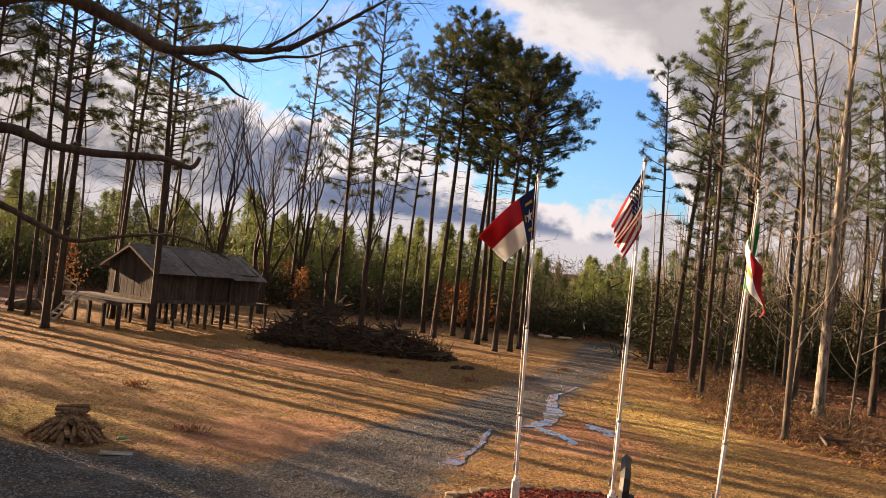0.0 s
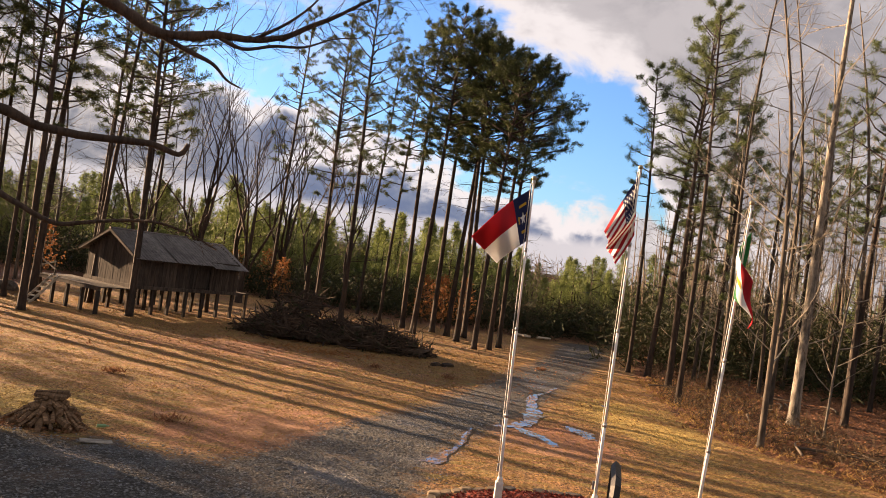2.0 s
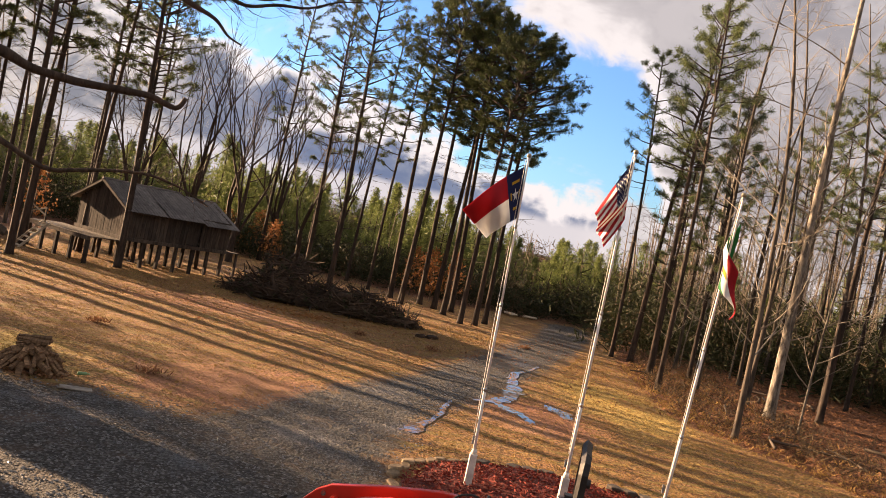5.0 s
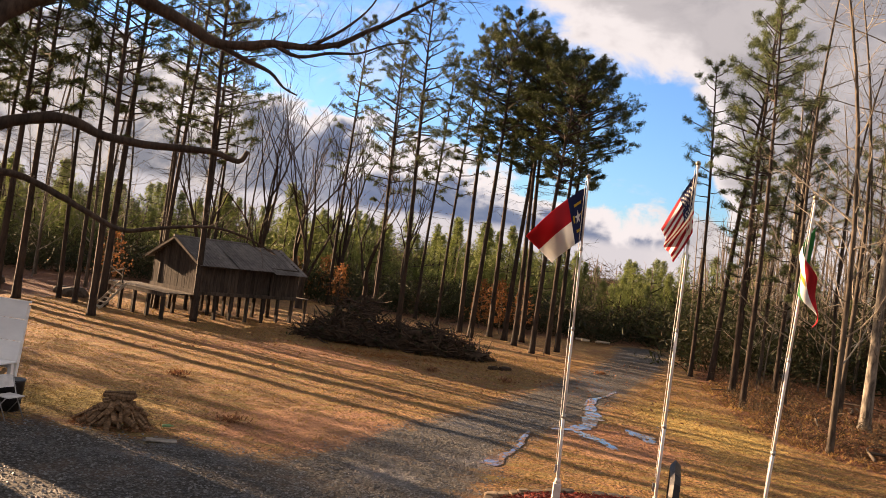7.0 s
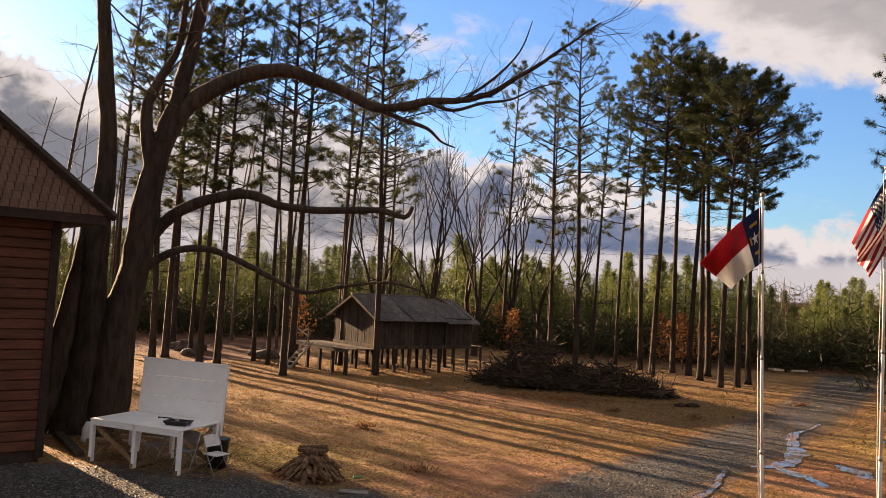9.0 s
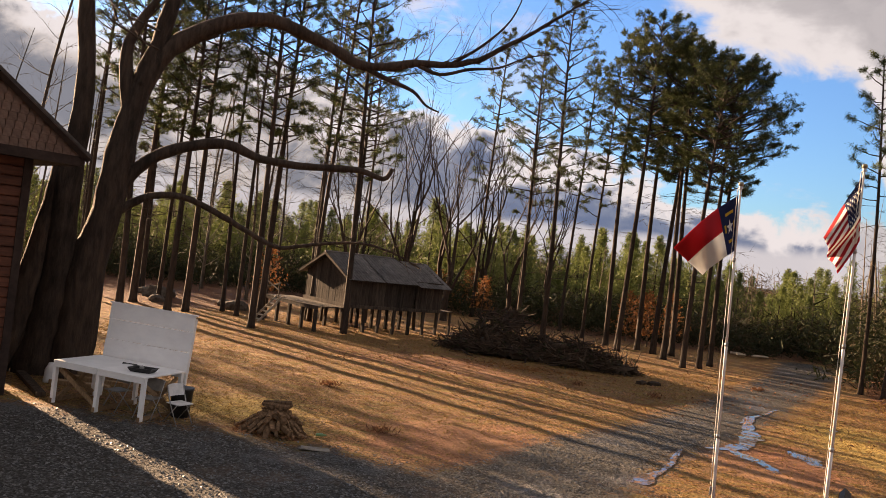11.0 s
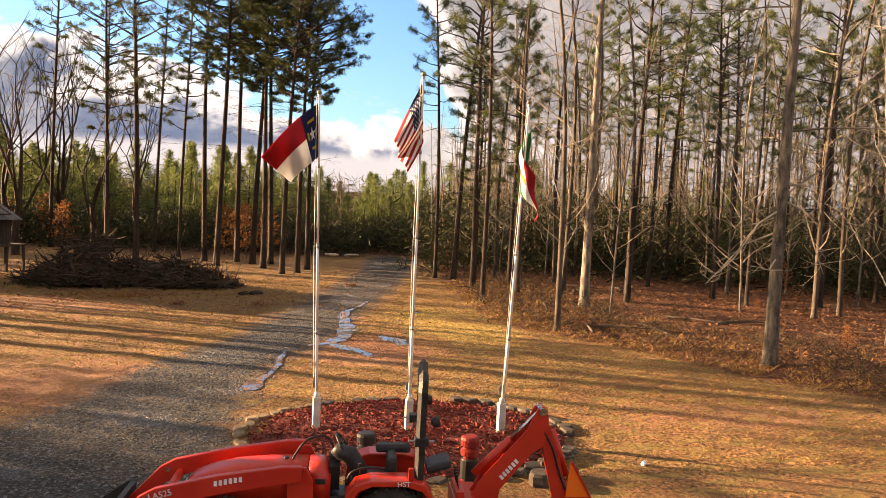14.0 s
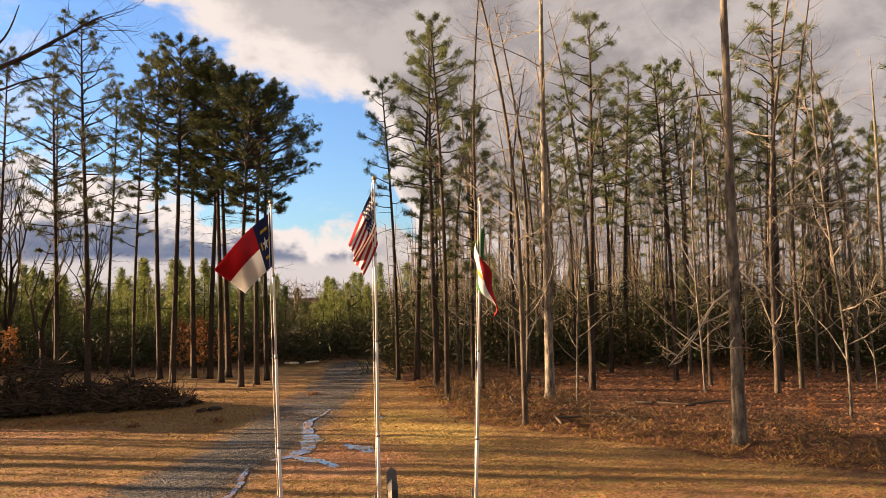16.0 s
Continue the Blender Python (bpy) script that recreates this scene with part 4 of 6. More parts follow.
# ---- log cabin at the yard's edge ----
stain = rough_surface("red_brown_stain", (0.055, 0.018, 0.010), (0.16, 0.055, 0.030), 5.0, (0.4, 0.4, 3.0), 0.6, 0.3)
shake = rough_surface("brown_shake", (0.10, 0.060, 0.045), (0.24, 0.155, 0.12), 9.0, (1, 1, 1), 0.85, 0.4)
dark_trim = rough_surface("dark_trim", (0.020, 0.012, 0.010), (0.055, 0.035, 0.028), 6.0)
roof_dark = rough_surface("dark_shingle", (0.03, 0.026, 0.024), (0.09, 0.08, 0.075), 12.0)
CAB = Matrix(((-0.57, -0.8216, 0, -12.55), (-0.8216, 0.57, 0, 14.55), (0, 0, 1, 0), (0, 0, 0, 1)))   # x along the gable, y away from the yard
cabin = thing("cabin", "red-brown wooden cabin with shake gable and deep eave", "building", CAB)
WID, DEEP = 6.0, 5.0
for i in range(23):
    z = 0.25 + 0.215 * i
    part("wall_board", Mesh().box(0, -0.02, z, WID, 0.10, z + 0.205), stain, cabin, bevel=0.02, segs=1)
    part("wall_board", Mesh().box(-0.02, 0.10, z + 0.004, 0.10, DEEP, z + 0.209), stain, cabin, bevel=0.02, segs=1)
part("wall", Mesh().box(0.1, 0.1, 0, WID - 0.02, DEEP, 5.2), dark_trim, cabin)
part("foundation", Mesh().box(0.03, 0.02, -0.1, WID, DEEP, 0.27), dark_trim, cabin)
part("corner_board", Mesh().box(-0.05, -0.06, 0.1, 0.11, 0.0, 5.2), dark_trim, cabin, "dark corner board")
part("fascia", Mesh().box(-0.85, -0.75, 5.14, WID + 0.7, -0.65, 5.34), dark_trim, cabin)
part("soffit", Mesh().box(-0.85, -0.65, 5.16, WID + 0.7, 0.06, 5.22), dark_trim, cabin)
part("side_soffit", Mesh().box(-0.85, 0.06, 5.16, 0.0, DEEP, 5.22), dark_trim, cabin)
SLOPE = 0.76
for row in range(14):
    z = 5.36 + 0.17 * row
    inset = 0.17 * row / SLOPE
    x0, x1 = -0.74 + inset, WID + 0.6 - inset
    k = int((x1 - x0) / 0.17)
    for c in range(k):
        a = x0 + c * 0.17 + (0.085 if row % 2 else 0)
        if a + 0.16 > x1:
            continue
        part("shake", bpy.data.meshes.get("shake") or Mesh().box(0, 0, 0, 0.155, 0.022, 0.19).data("shake", shake), shake, cabin, m=pose(a, -0.72 - R.uniform(0, 0.008), z - 0.02, -3))
m = Mesh()
m.v = [(-0.85, -0.66, 5.34), (WID + 0.7, -0.66, 5.34), (WID / 2 - 0.07, -0.66, 5.34 + SLOPE * (WID / 2 + 0.78)), (-0.85, 0.1, 5.34), (WID + 0.7, 0.1, 5.34), (WID / 2 - 0.07, 0.1, 5.34 + SLOPE * (WID / 2 + 0.78))]
m.f = [(0, 1, 2), (5, 4, 3), (0, 3, 4, 1), (1, 4, 5, 2), (2, 5, 3, 0)]
part("gable", m, shake, cabin)
for sg, xe in ((1, -0.95), (-1, WID + 0.8)):
    top = (WID / 2 - 0.07, 5.36 + SLOPE * (WID / 2 + 0.86))
    m = Mesh()
    for y in (-0.85, DEEP + 0.6):
        for dz in (0.0, 0.14):
            m.v += [(xe, y, 5.27 + dz), (top[0], y, top[1] + dz - 0.07)]
    m.f = [(0, 1, 3, 2), (4, 6, 7, 5), (0, 4, 5, 1), (2, 3, 7, 6), (0, 2, 6, 4), (1, 5, 7, 3)]
    part("roof", m, roof_dark, cabin)
part("rake_board", Mesh().tube([(-0.95, -0.80, 5.30), (WID / 2 - 0.07, -0.80, 5.30 + SLOPE * (WID / 2 + 0.88))], [0.09, 0.09], 4), dark_trim, cabin)

# ---- white outdoor work tables with a back board ----
white_paint = rough_surface("white_paint", (0.80, 0.81, 0.83), (0.90, 0.91, 0.92), 3.0, (1, 1, 2), 0.55, 0.12, each=0.03)
raw_lumber = rough_surface("raw_lumber", (0.16, 0.10, 0.055), (0.36, 0.24, 0.14), 8.0, (4, 1, 1), 0.8, 0.3)


def beam(p, q, w, t):
    """A squared timber from p to q."""
    p, q = Vector(p), Vector(q)
    d = (q - p).normalized()
    s = d.cross(Vector((0, 0, 1)) if abs(d.z) < 0.9 else Vector((0, 1, 0))).normalized()
    u = s.cross(d)
    m = Mesh()
    for e in (p, q):
        m.v += [tuple(e + s * a * w / 2 + u * b * t / 2) for a, b in ((-1, -1), (1, -1), (1, 1), (-1, 1))]
    m.f = [(0, 1, 5, 4), (1, 2, 6, 5), (2, 3, 7, 6), (3, 0, 4, 7), (3, 2, 1, 0), (4, 5, 6, 7)]
    return m


TAB = pose(-9.35, 14.78, 0, 0, 0, 173.5)        # x runs along the front towards the oak
YB = -1.28
table = thing("work_table", "long white-painted wooden table with crossed braces underneath", "table", TAB)
for i in range(2):
    x0 = i * 1.205
    part("tabletop", Mesh().box(x0 - 0.03, YB - 0.03, 0.91, x0 + 1.17, 0.04, 0.94), white_paint, table, bevel=0.006)
    part("apron", Mesh().box(x0, 0.0, 0.80, x0 + 1.15, 0.03, 0.908), white_paint, table)
    part("apron", Mesh().box(x0, YB, 0.80, x0 + 1.15, YB + 0.03, 0.908), white_paint, table)
for x in (0.02, 1.19, 2.36):
    for y in (-0.045, YB + 0.045):
        part("leg", beam((x, y, 0.0), (x, y, 0.908), 0.085, 0.085), white_paint, table, bevel=0.006)
    part("foot_rail", beam((x, 0.05, 0.06), (x, YB, 0.06), 0.04, 0.085), raw_lumber, table, "bare lumber foot rail")
for x in (0.09, 2.29):
    part("brace", beam((x, -0.1, 0.10), (x, YB + 0.1, 0.78), 0.04, 0.09), raw_lumber, table, "bare lumber cross brace")
    part("brace", beam((x + 0.045, YB + 0.1, 0.10), (x + 0.045, -0.1, 0.78), 0.04, 0.09), raw_lumber, table, "bare lumber cross brace")
part("brace", beam((0.1, YB + 0.14, 0.10), (1.1, YB + 0.14, 0.78), 0.04, 0.09), raw_lumber, table, "bare lumber cross brace")
part("brace", beam((1.25, -0.12, 0.10), (2.3, -0.12, 0.72), 0.04, 0.09), raw_lumber, table, "bare lumber cross brace")
board = thing("back_board", "tall white-painted board panel standing behind the table", "panel", TAB @ pose(0, YB - 0.02, 0, 5))
for z0, z1, x0, x1 in ((0.90, 1.34, 0.0, 2.36), (1.345, 1.80, -0.01, 2.35), (1.805, 2.16, 0.01, 2.37)):
    part("board", Mesh().box(x0, -0.03, z0, x1, 0.0, z1), white_paint, board, bevel=0.005)
for x in (0.06, 2.30):
    part("post", beam((x, -0.08, 0.0), (x, -0.08, 2.1), 0.07, 0.07), white_paint, board)
part("cap", Mesh().box(-0.03, -0.05, 2.16, 2.40, 0.02, 2.195), white_paint, board)

black_plastic = rough_surface("black_plastic", (0.010, 0.010, 0.011), (0.030, 0.030, 0.032), 12.0, rough=0.45, strength=0.1)
grey_metal = rough_surface("grey_metal", (0.22, 0.22, 0.22), (0.42, 0.42, 0.42), 10.0, rough=0.4, strength=0.1, metal=0.7)
tray = thing("tray", "black plastic tray with small things on the table", "tray", TAB @ pose(0.42, -0.45, 0.945, 0, 0, 12))
m = Mesh()
for k, (z, s) in enumerate(((0.0, 0.17), (0.09, 0.22), (0.09, 0.19), (0.02, 0.15))):
    m.v += [(a * s * 1.25, b * s * 0.8, z) for a, b in ((-1, -1), (1, -1), (1, 1), (-1, 1))]
for k in range(3):
    m.f += [(4 * k + i, 4 * k + (i + 1) % 4, 4 * k + 4 + (i + 1) % 4, 4 * k + 4 + i) for i in range(4)]
m.f += [(3, 2, 1, 0), (12, 13, 14, 15)]
part("bowl", m, black_plastic, tray)
part("knob", Mesh().tube([(0.03, 0, 0.02), (0.03, 0, 0.10), (0.03, 0, 0.13)], [0.05, 0.05, 0.02], 10), grey_metal, tray)
rod = tagged(part("metal_rod", Mesh().tube([(1.0, -0.95, 0.955), (1.25, -0.92, 0.955), (1.32, -0.86, 0.96)], [0.014, 0.012, 0.02], 6), black_plastic, None, "", True, TAB), "short black metal tool lying on the white table", "tool")


def folding_chair(m, seat_mat, label):
    ch = thing("folding_chair", label, "chair", m, "folding chairs")
    for y in (-0.21, 0.21):
        part("leg", Mesh().tube([(0.24, y, 0.0), (-0.02, y, 0.44), (-0.16, y, 0.80)], [0.012] * 3, 6), grey_metal, ch, smooth=True)
        part("leg", Mesh().tube([(-0.22, y * 0.92, 0.0), (0.17, y * 0.92, 0.44)], [0.012] * 2, 6), grey_metal, ch, smooth=True)
    part("seat", Mesh().box(-0.16, -0.20, 0.43, 0.23, 0.20, 0.455), seat_mat, ch, bevel=0.015)
    b = Mesh()
    for i in range(7):
        a = -1 + 2 * i / 6
        for z, dx in ((0.58, -0.085), (0.80, -0.16)):
            for t in (0.0, 0.018):
                b.v.append((dx - t - 0.03 * (1 - a * a), a * 0.21, z + 0.02 * (1 - a * a) * (z > 0.7)))
    for i in range(6):
        o = 4 * i
        b.f += [(o, o + 4, o + 6, o + 2), (o + 1, o + 3, o + 7, o + 5), (o + 2, o + 6, o + 7, o + 3), (o, o + 1, o + 5, o + 4)]
    b.f += [(0, 2, 3, 1), (24, 25, 27, 26)]
    part("backrest", b, seat_mat, ch, smooth=False)
    return ch


chair_grey = rough_surface("chair_grey", (0.16, 0.15, 0.14), (0.30, 0.28, 0.26), 6.0, rough=0.5)
chair_white = rough_surface("chair_white", (0.50, 0.50, 0.50), (0.72, 0.72, 0.72), 6.0, rough=0.45)
folding_chair(TAB @ pose(0.15, -0.45, 0, 0, 0, 95), chair_grey, "grey folding chair tucked under the white table")
folding_chair(TAB @ pose(1.05, -0.55, 0, 0, 0, 80), chair_grey, "grey folding chair tucked under the white table")
folding_chair(TAB @ pose(-0.55, -0.50, 0, 0, 0, 170), chair_white, "white folding chair beside the end of the table")
bucket = thing("bin", "dark bin standing at the table's end", "bin", TAB @ pose(-0.25, -0.98, 0))
part("body", Mesh().tube([(0, 0, 0), (0, 0, 0.62), (0, 0, 0.66), (0, 0, 0.66)], [0.19, 0.24, 0.255, 0.21], 16), black_plastic, bucket, smooth=True)

# lumber and rubbish near the oak
for i, (x, y, rz, l) in enumerate([(-13.2, 16.2, -40, 2.6), (-12.4, 16.9, 15, 1.4), (-12.3, 17.6, 5, 1.6), (-12.2, 17.9, 12, 1.7), (-12.25, 17.75, 8, 1.5)]):
    z = (0.05, 0.05, 0.05, 0.05, 0.16)[i]
    tagged(part("plank", Mesh().box(-l / 2, -0.10, -0.05, l / 2, 0.10, 0.05), raw_lumber if i else oak_bark, m=pose(x, y, z, 0, 0, rz), bevel=0.012), "weathered timber lying on the ground by the oak", "plank", "loose timbers")
sack = thing("sack", "crumpled pale feed sack leaning by the oak", "sack", pose(-13.1, 16.75, 0, 0, 0, 20))
m = Mesh()
for k in range(7):
    u = k / 6
    for j in range(10):
        a = j * 0.6283
        r = 0.17 * (1 - 0.55 * u ** 3) * (1 + 0.2 * noise.noise(Vector((math.cos(a) * 2, math.sin(a) * 2, u * 4))))
        m.v.append((math.cos(a) * r, math.sin(a) * r * 0.6, 0.48 * u))
m.f = [(k * 10 + j, k * 10 + (j + 1) % 10, k * 10 + 10 + (j + 1) % 10, k * 10 + 10 + j) for k in range(6) for j in range(10)] + [tuple(range(9, -1, -1)), tuple(range(60, 70))]
part("bag", m, white_paint, sack, smooth=True)


# ---- fire-wood heap ----
split_wood = rough_surface("split_wood", (0.060, 0.034, 0.020), (0.27, 0.16, 0.088), 7.0, (4, 1, 1), 0.85, 0.5, each=0.35)
heap = thing("wood_heap", "small heap of split firewood and bark scraps", "wood heap", pose(-6.85, 15.9, 0))


def chunk(l, w):
    m = Mesh()
    a = R.uniform(0, 6)
    for x in (-l / 2, -l / 6, l / 6, l / 2):
        for k in range(5):
            b = a + k * 1.2566
            r = w * R.uniform(0.75, 1.1)
            m.v.append((x + R.uniform(-.02, .02), math.cos(b) * r, math.sin(b) * r * 0.7))
    m.f = [(5 * j + k, 5 * j + (k + 1) % 5, 5 * j + 5 + (k + 1) % 5, 5 * j + 5 + k) for j in range(3) for k in range(5)] + [(4, 3, 2, 1, 0), (15, 16, 17, 18, 19)]
    return m


for i in range(64):
    u = i / 64
    r = 0.62 * (1 - u) ** 0.8
    a = i * 2.4
    part("log", chunk(R.uniform(0.26, 0.48), R.uniform(0.045, 0.08)), split_wood, heap, m=pose(math.cos(a) * r, math.sin(a) * r * 0.8, 0.05 + 0.52 * u, R.uniform(0, 360), R.uniform(18, 48) * (1 - u * 0.7), math.degrees(a) + R.uniform(-35, 35)))
for y, z, t in ((-0.07, 0.60, 4), (0.08, 0.59, -6), (0.0, 0.66, 14)):
    part("log", chunk(0.58, 0.06), split_wood, heap, m=pose(0.02, y, z, R.uniform(0, 90), R.uniform(-4, 4), t))
part("log", chunk(0.62, 0.065), split_wood, heap, m=pose(0.02, 0, 0.60, 10, -4, 20))
part("log", chunk(0.75, 0.06), split_wood, heap, m=pose(-0.55, 0.0, 0.24, 0, -32, 10))
m = Mesh()
for i in range(420):
    a, r = R.uniform(0, 6.28), 0.85 * math.sqrt(R.random())
    p = Vector((math.cos(a) * r - 0.1, math.sin(a) * r * 0.7, 0.02 + max(0, 0.30 * (1 - r / 0.8)) * R.random()))
    m.blade(p, p + Vector((R.gauss(0, 1), R.gauss(0, 1), R.gauss(0, .35))).normalized() * R.uniform(0.05, 0.16), 0.02)
tagged(part("bark_litter", m, brown_leaf, heap), kind="stuff")
bottle_mat = rough_surface("green_plastic", (0.10, 0.22, 0.10), (0.20, 0.36, 0.18), 5.0, rough=0.3)
tagged(part("bottle", Mesh().tube([(0, 0, 0.035), (0.15, 0, 0.035), (0.19, 0, 0.035), (0.23, 0, 0.035)], [0.035, 0.035, 0.014, 0.013], 10), bottle_mat, m=pose(-6.02, 16.25, 0, 0, 0, 30), smooth=True), "crushed green plastic bottle on the grass", "bottle")
tagged(part("board_scrap", Mesh().box(-0.28, -0.10, 0.0, 0.30, 0.11, 0.022), rough_surface("grey_board", (0.14, 0.12, 0.10), (0.34, 0.31, 0.27), 6.0), m=pose(-5.6, 15.15, 0.02, 2, 3, 25), bevel=0.006), "grey board scrap lying on the gravel", "board")
for x, y in ((-5.0, 17.6), (-7.9, 22.0), (6.3, 37.5), (-1.2, 30.2), (1.6, 30.0)):
    m = Mesh()
    for i in range(120):
        p = Vector((R.gauss(0, 0.14), R.gauss(0, 0.10), abs(R.gauss(0, 0.04))))
        m.blade(p, p + jit(0.12) + Vector((0, 0, 0.04)), 0.018)
    tagged(part("grass_clump", m, brown_leaf, m=pose(x, y, ground_height(x, y))), "small brown clump of dead grass and leaves", "grass clump", "grass clumps", kind="stuff")


# ---- brush pile ----
brush = thing("brush_pile", "long pile of dark cut brush, roots and branches", "brush pile", pose(-3.3, 36.3, 0))
dark_wood = rough_surface("dark_brush", (0.014, 0.009, 0.007), (0.080, 0.052, 0.034), 6.0, each=0.3)


def pile_top(x):
    return float(np.interp(x, [-4.4, -3.4, -2.4, -1.3, -0.6, 0.6, 1.8, 3.0, 4.3], [0.05, 1.0, 1.8, 2.0, 1.15, 1.05, 1.15, 0.75, 0.05]))


core, sticks, sprigs = Mesh(), Mesh(), Mesh()
NX, NA = 26, 9
for i in range(NX):
    x = -4.2 + 8.3 * i / (NX - 1)
    t = pile_top(x) * 0.5
    for j in range(NA):
        a = math.pi * j / (NA - 1)
        q = Vector((x, math.cos(a) * (0.5 + 0.85 * t), max(0.0, math.sin(a) * t)))
        q += Vector((noise.noise(q * 2.1), noise.noise(q * 2.3 + Vector((9, 0, 0))), abs(noise.noise(q * 2.7)))) * 0.5
        core.v.append(tuple(q))
core.f = [(i * NA + j, i * NA + NA + j, i * NA + NA + j + 1, i * NA + j + 1) for i in range(NX - 1) for j in range(NA - 1)]
part("mound", core, dark_wood, brush)
for i in range(2100):
    x = R.uniform(-4.3, 4.2)
    t = pile_top(x)
    a = R.uniform(0.1, 3.0)
    p = Vector((x, math.cos(a) * (0.55 + 0.9 * t) * R.uniform(0.6, 1.05), math.sin(a) * t * R.uniform(0.5, 1.08)))
    d = Vector((R.gauss(0, 1), R.gauss(0, 0.7), R.gauss(0.05, 0.45))).normalized() * R.uniform(0.25, 1.0)
    r = R.choice((0.008, 0.014, 0.024, 0.045))
    e = p + d
    if e.z < 0:
        e.z = 0.03
    sticks.tube([p, p.lerp(e, 0.5) + jit(0.08), e], [r, r * 0.8, r * 0.35], 4, False)
    if i % 5 == 0:
        tuft(sprigs, e, Vector((0, 0, 0.1)), 0.20, 6, 0.014)
tagged(part("stickwork", sticks, dark_wood, brush), kind="stuff")
tagged(part("sprigwork", sprigs, shaded_scrub, brush), kind="stuff")
for i in range(44):
    x = R.uniform(-3.6, 3.4)
    part("branch", knotty([(x, -0.6, 0.25 * pile_top(x)), (x + R.uniform(-.5, .5), -0.4, 0.7 * pile_top(x)), (x + R.uniform(-1, 1), R.uniform(-1, .4), 0.85 * pile_top(x) + R.uniform(0.1, 0.9))], R.uniform(0.025, 0.06), 0.008, 5), dark_wood, brush, smooth=True)
part("stump", knotty([(-1.0, -0.8, -0.05), (-1.05, -0.82, 0.35), (-1.0, -0.8, 0.62)], 0.22, 0.17, 10), twig_bark, brush, "pale sawn stump")
part("log", knotty([(0.3, -0.5, 0.75), (1.2, -0.6, 0.85)], 0.17, 0.16, 9), dark_wood, brush, smooth=True)
m = Mesh()
for i in range(700):
    p = Vector((R.gauss(-3.3, 1.2), R.gauss(32.6, 0.55), 0.015))
    m.blade(p, p + Vector((R.gauss(0, 1), R.gauss(0, 1), R.gauss(0.2, .3))).normalized() * R.uniform(0.05, 0.2), 0.03)
tagged(part("bark_chips", m, rust_leaves), "reddish bark chips and leaves before the brush pile", "bark chips", kind="stuff")


# ---- shed on stilts ----
old_board = rough_surface("weathered_board", (0.019, 0.015, 0.012), (0.076, 0.060, 0.049), 6.0, (2, 2, 0.3), 0.9, 0.5, each=0.4)
tin = rough_surface("weathered_tin", (0.065, 0.060, 0.060), (0.18, 0.165, 0.16), 4.0, (1, 1, 1), 0.55, 0.3, metal=0.25, each=0.25)
SHED = Matrix(((0.6, -0.8, 0, -12.5), (0.8, 0.6, 0, 35.9), (0, 0, 1, 0), (0, 0, 0, 1)))
shed = thing("stilt_shed", "weathered grey board shed on stilts with tin roof", "shed", SHED)
LONG, WIDE, FLOOR, WALL, RIDGE = 5.8, 4.0, 1.35, 2.72, 3.66
n = 30
for i in range(n):
    x0, x1 = LONG * i / n, LONG * (i + 1) / n - 0.012
    if not 17 <= i <= 20:
        part("wall_board", Mesh().box(x0, 0, FLOOR - R.uniform(0, 0.06), x1, 0.03 + R.uniform(0, 0.012), WALL), old_board, shed)
    part("wall_board", Mesh().box(x0, WIDE - 0.03, FLOOR, x1, WIDE, WALL), old_board, shed)
n = 20
for i in range(n):
    y0, y1 = 0.03 + (WIDE - 0.06) * i / n, 0.03 + (WIDE - 0.06) * (i + 1) / n - 0.012
    ym = (y0 + y1) / 2
    top = WALL + (RIDGE - WALL) * (1 - abs(ym - WIDE / 2) / (WIDE / 2)) - 0.03
    for x in (0.0, LONG - 0.03):
        part("wall_board", Mesh().box(x + R.uniform(0, 0.008), y0, FLOOR - R.uniform(0, 0.06), x + 0.03, y1, top), old_board, shed)
part("door", Mesh().box(LONG * 17 / 30 + 0.02, 0.04, FLOOR + 0.02, LONG * 21 / 30 - 0.03, 0.07, WALL - 0.08), old_board, shed, "plain dark board door")
for x in (LONG * 17 / 30 - 0.05, LONG * 21 / 30 - 0.03):
    part("door_post", Mesh().box(x, -0.03, FLOOR, x + 0.07, 0.0, WALL), old_board, shed)
part("floor", Mesh().box(-0.05, -0.05, FLOOR - 0.16, LONG + 0.05, WIDE + 0.05, FLOOR - 0.005), old_board, shed)
for ix in range(7):
    for y in (0.12, WIDE / 2, WIDE - 0.12):
        x = 0.12 + (LONG - 0.24) * ix / 6
        part("stilt", beam((x + R.uniform(-.06, .06), y, -0.1), (x, y, FLOOR - 0.16), 0.13, 0.13), old_board, shed)
# tin sheets, each with ribs
for side in (0, 1):
    for i in range(9):
        x0 = -0.35 + i * (LONG + 0.6) / 9
        x1 = x0 + (LONG + 0.6) / 9 + 0.03
        drop = 0.0 if i < 6 else 0.09
        e0 = -0.38 - (0.10 if i in (3, 6) else 0.0)
        m = Mesh()
        K = 16
        for k in range(K + 1):
            x = x0 + (x1 - x0) * k / K
            lift = 0.022 * (k % 4 == 0) + 0.004 * (i % 2)
            for (y, z) in ((e0, WALL - 0.17), (WIDE / 2, RIDGE + 0.06)):
                yy = y if side == 0 else WIDE - y
                m.v += [(x, yy, z + lift - drop), (x, yy, z + lift - 0.012 - drop)]
        for k in range(K):
            o = 4 * k
            m.f += [(o, o + 4, o + 6, o + 2), (o + 1, o + 3, o + 7, o + 5), (o, o + 1, o + 5, o + 4)]
        part("roof_sheet", m, tin, shed)
part("ridge_cap", Mesh().tube([(-0.36, WIDE / 2, RIDGE + 0.065), (3.9, WIDE / 2, RIDGE + 0.065)], [0.06, 0.06], 6), tin, shed)
part("fascia", Mesh().box(-0.30, -0.30, WALL - 0.24, 3.9, -0.27, WALL - 0.13), old_board, shed)
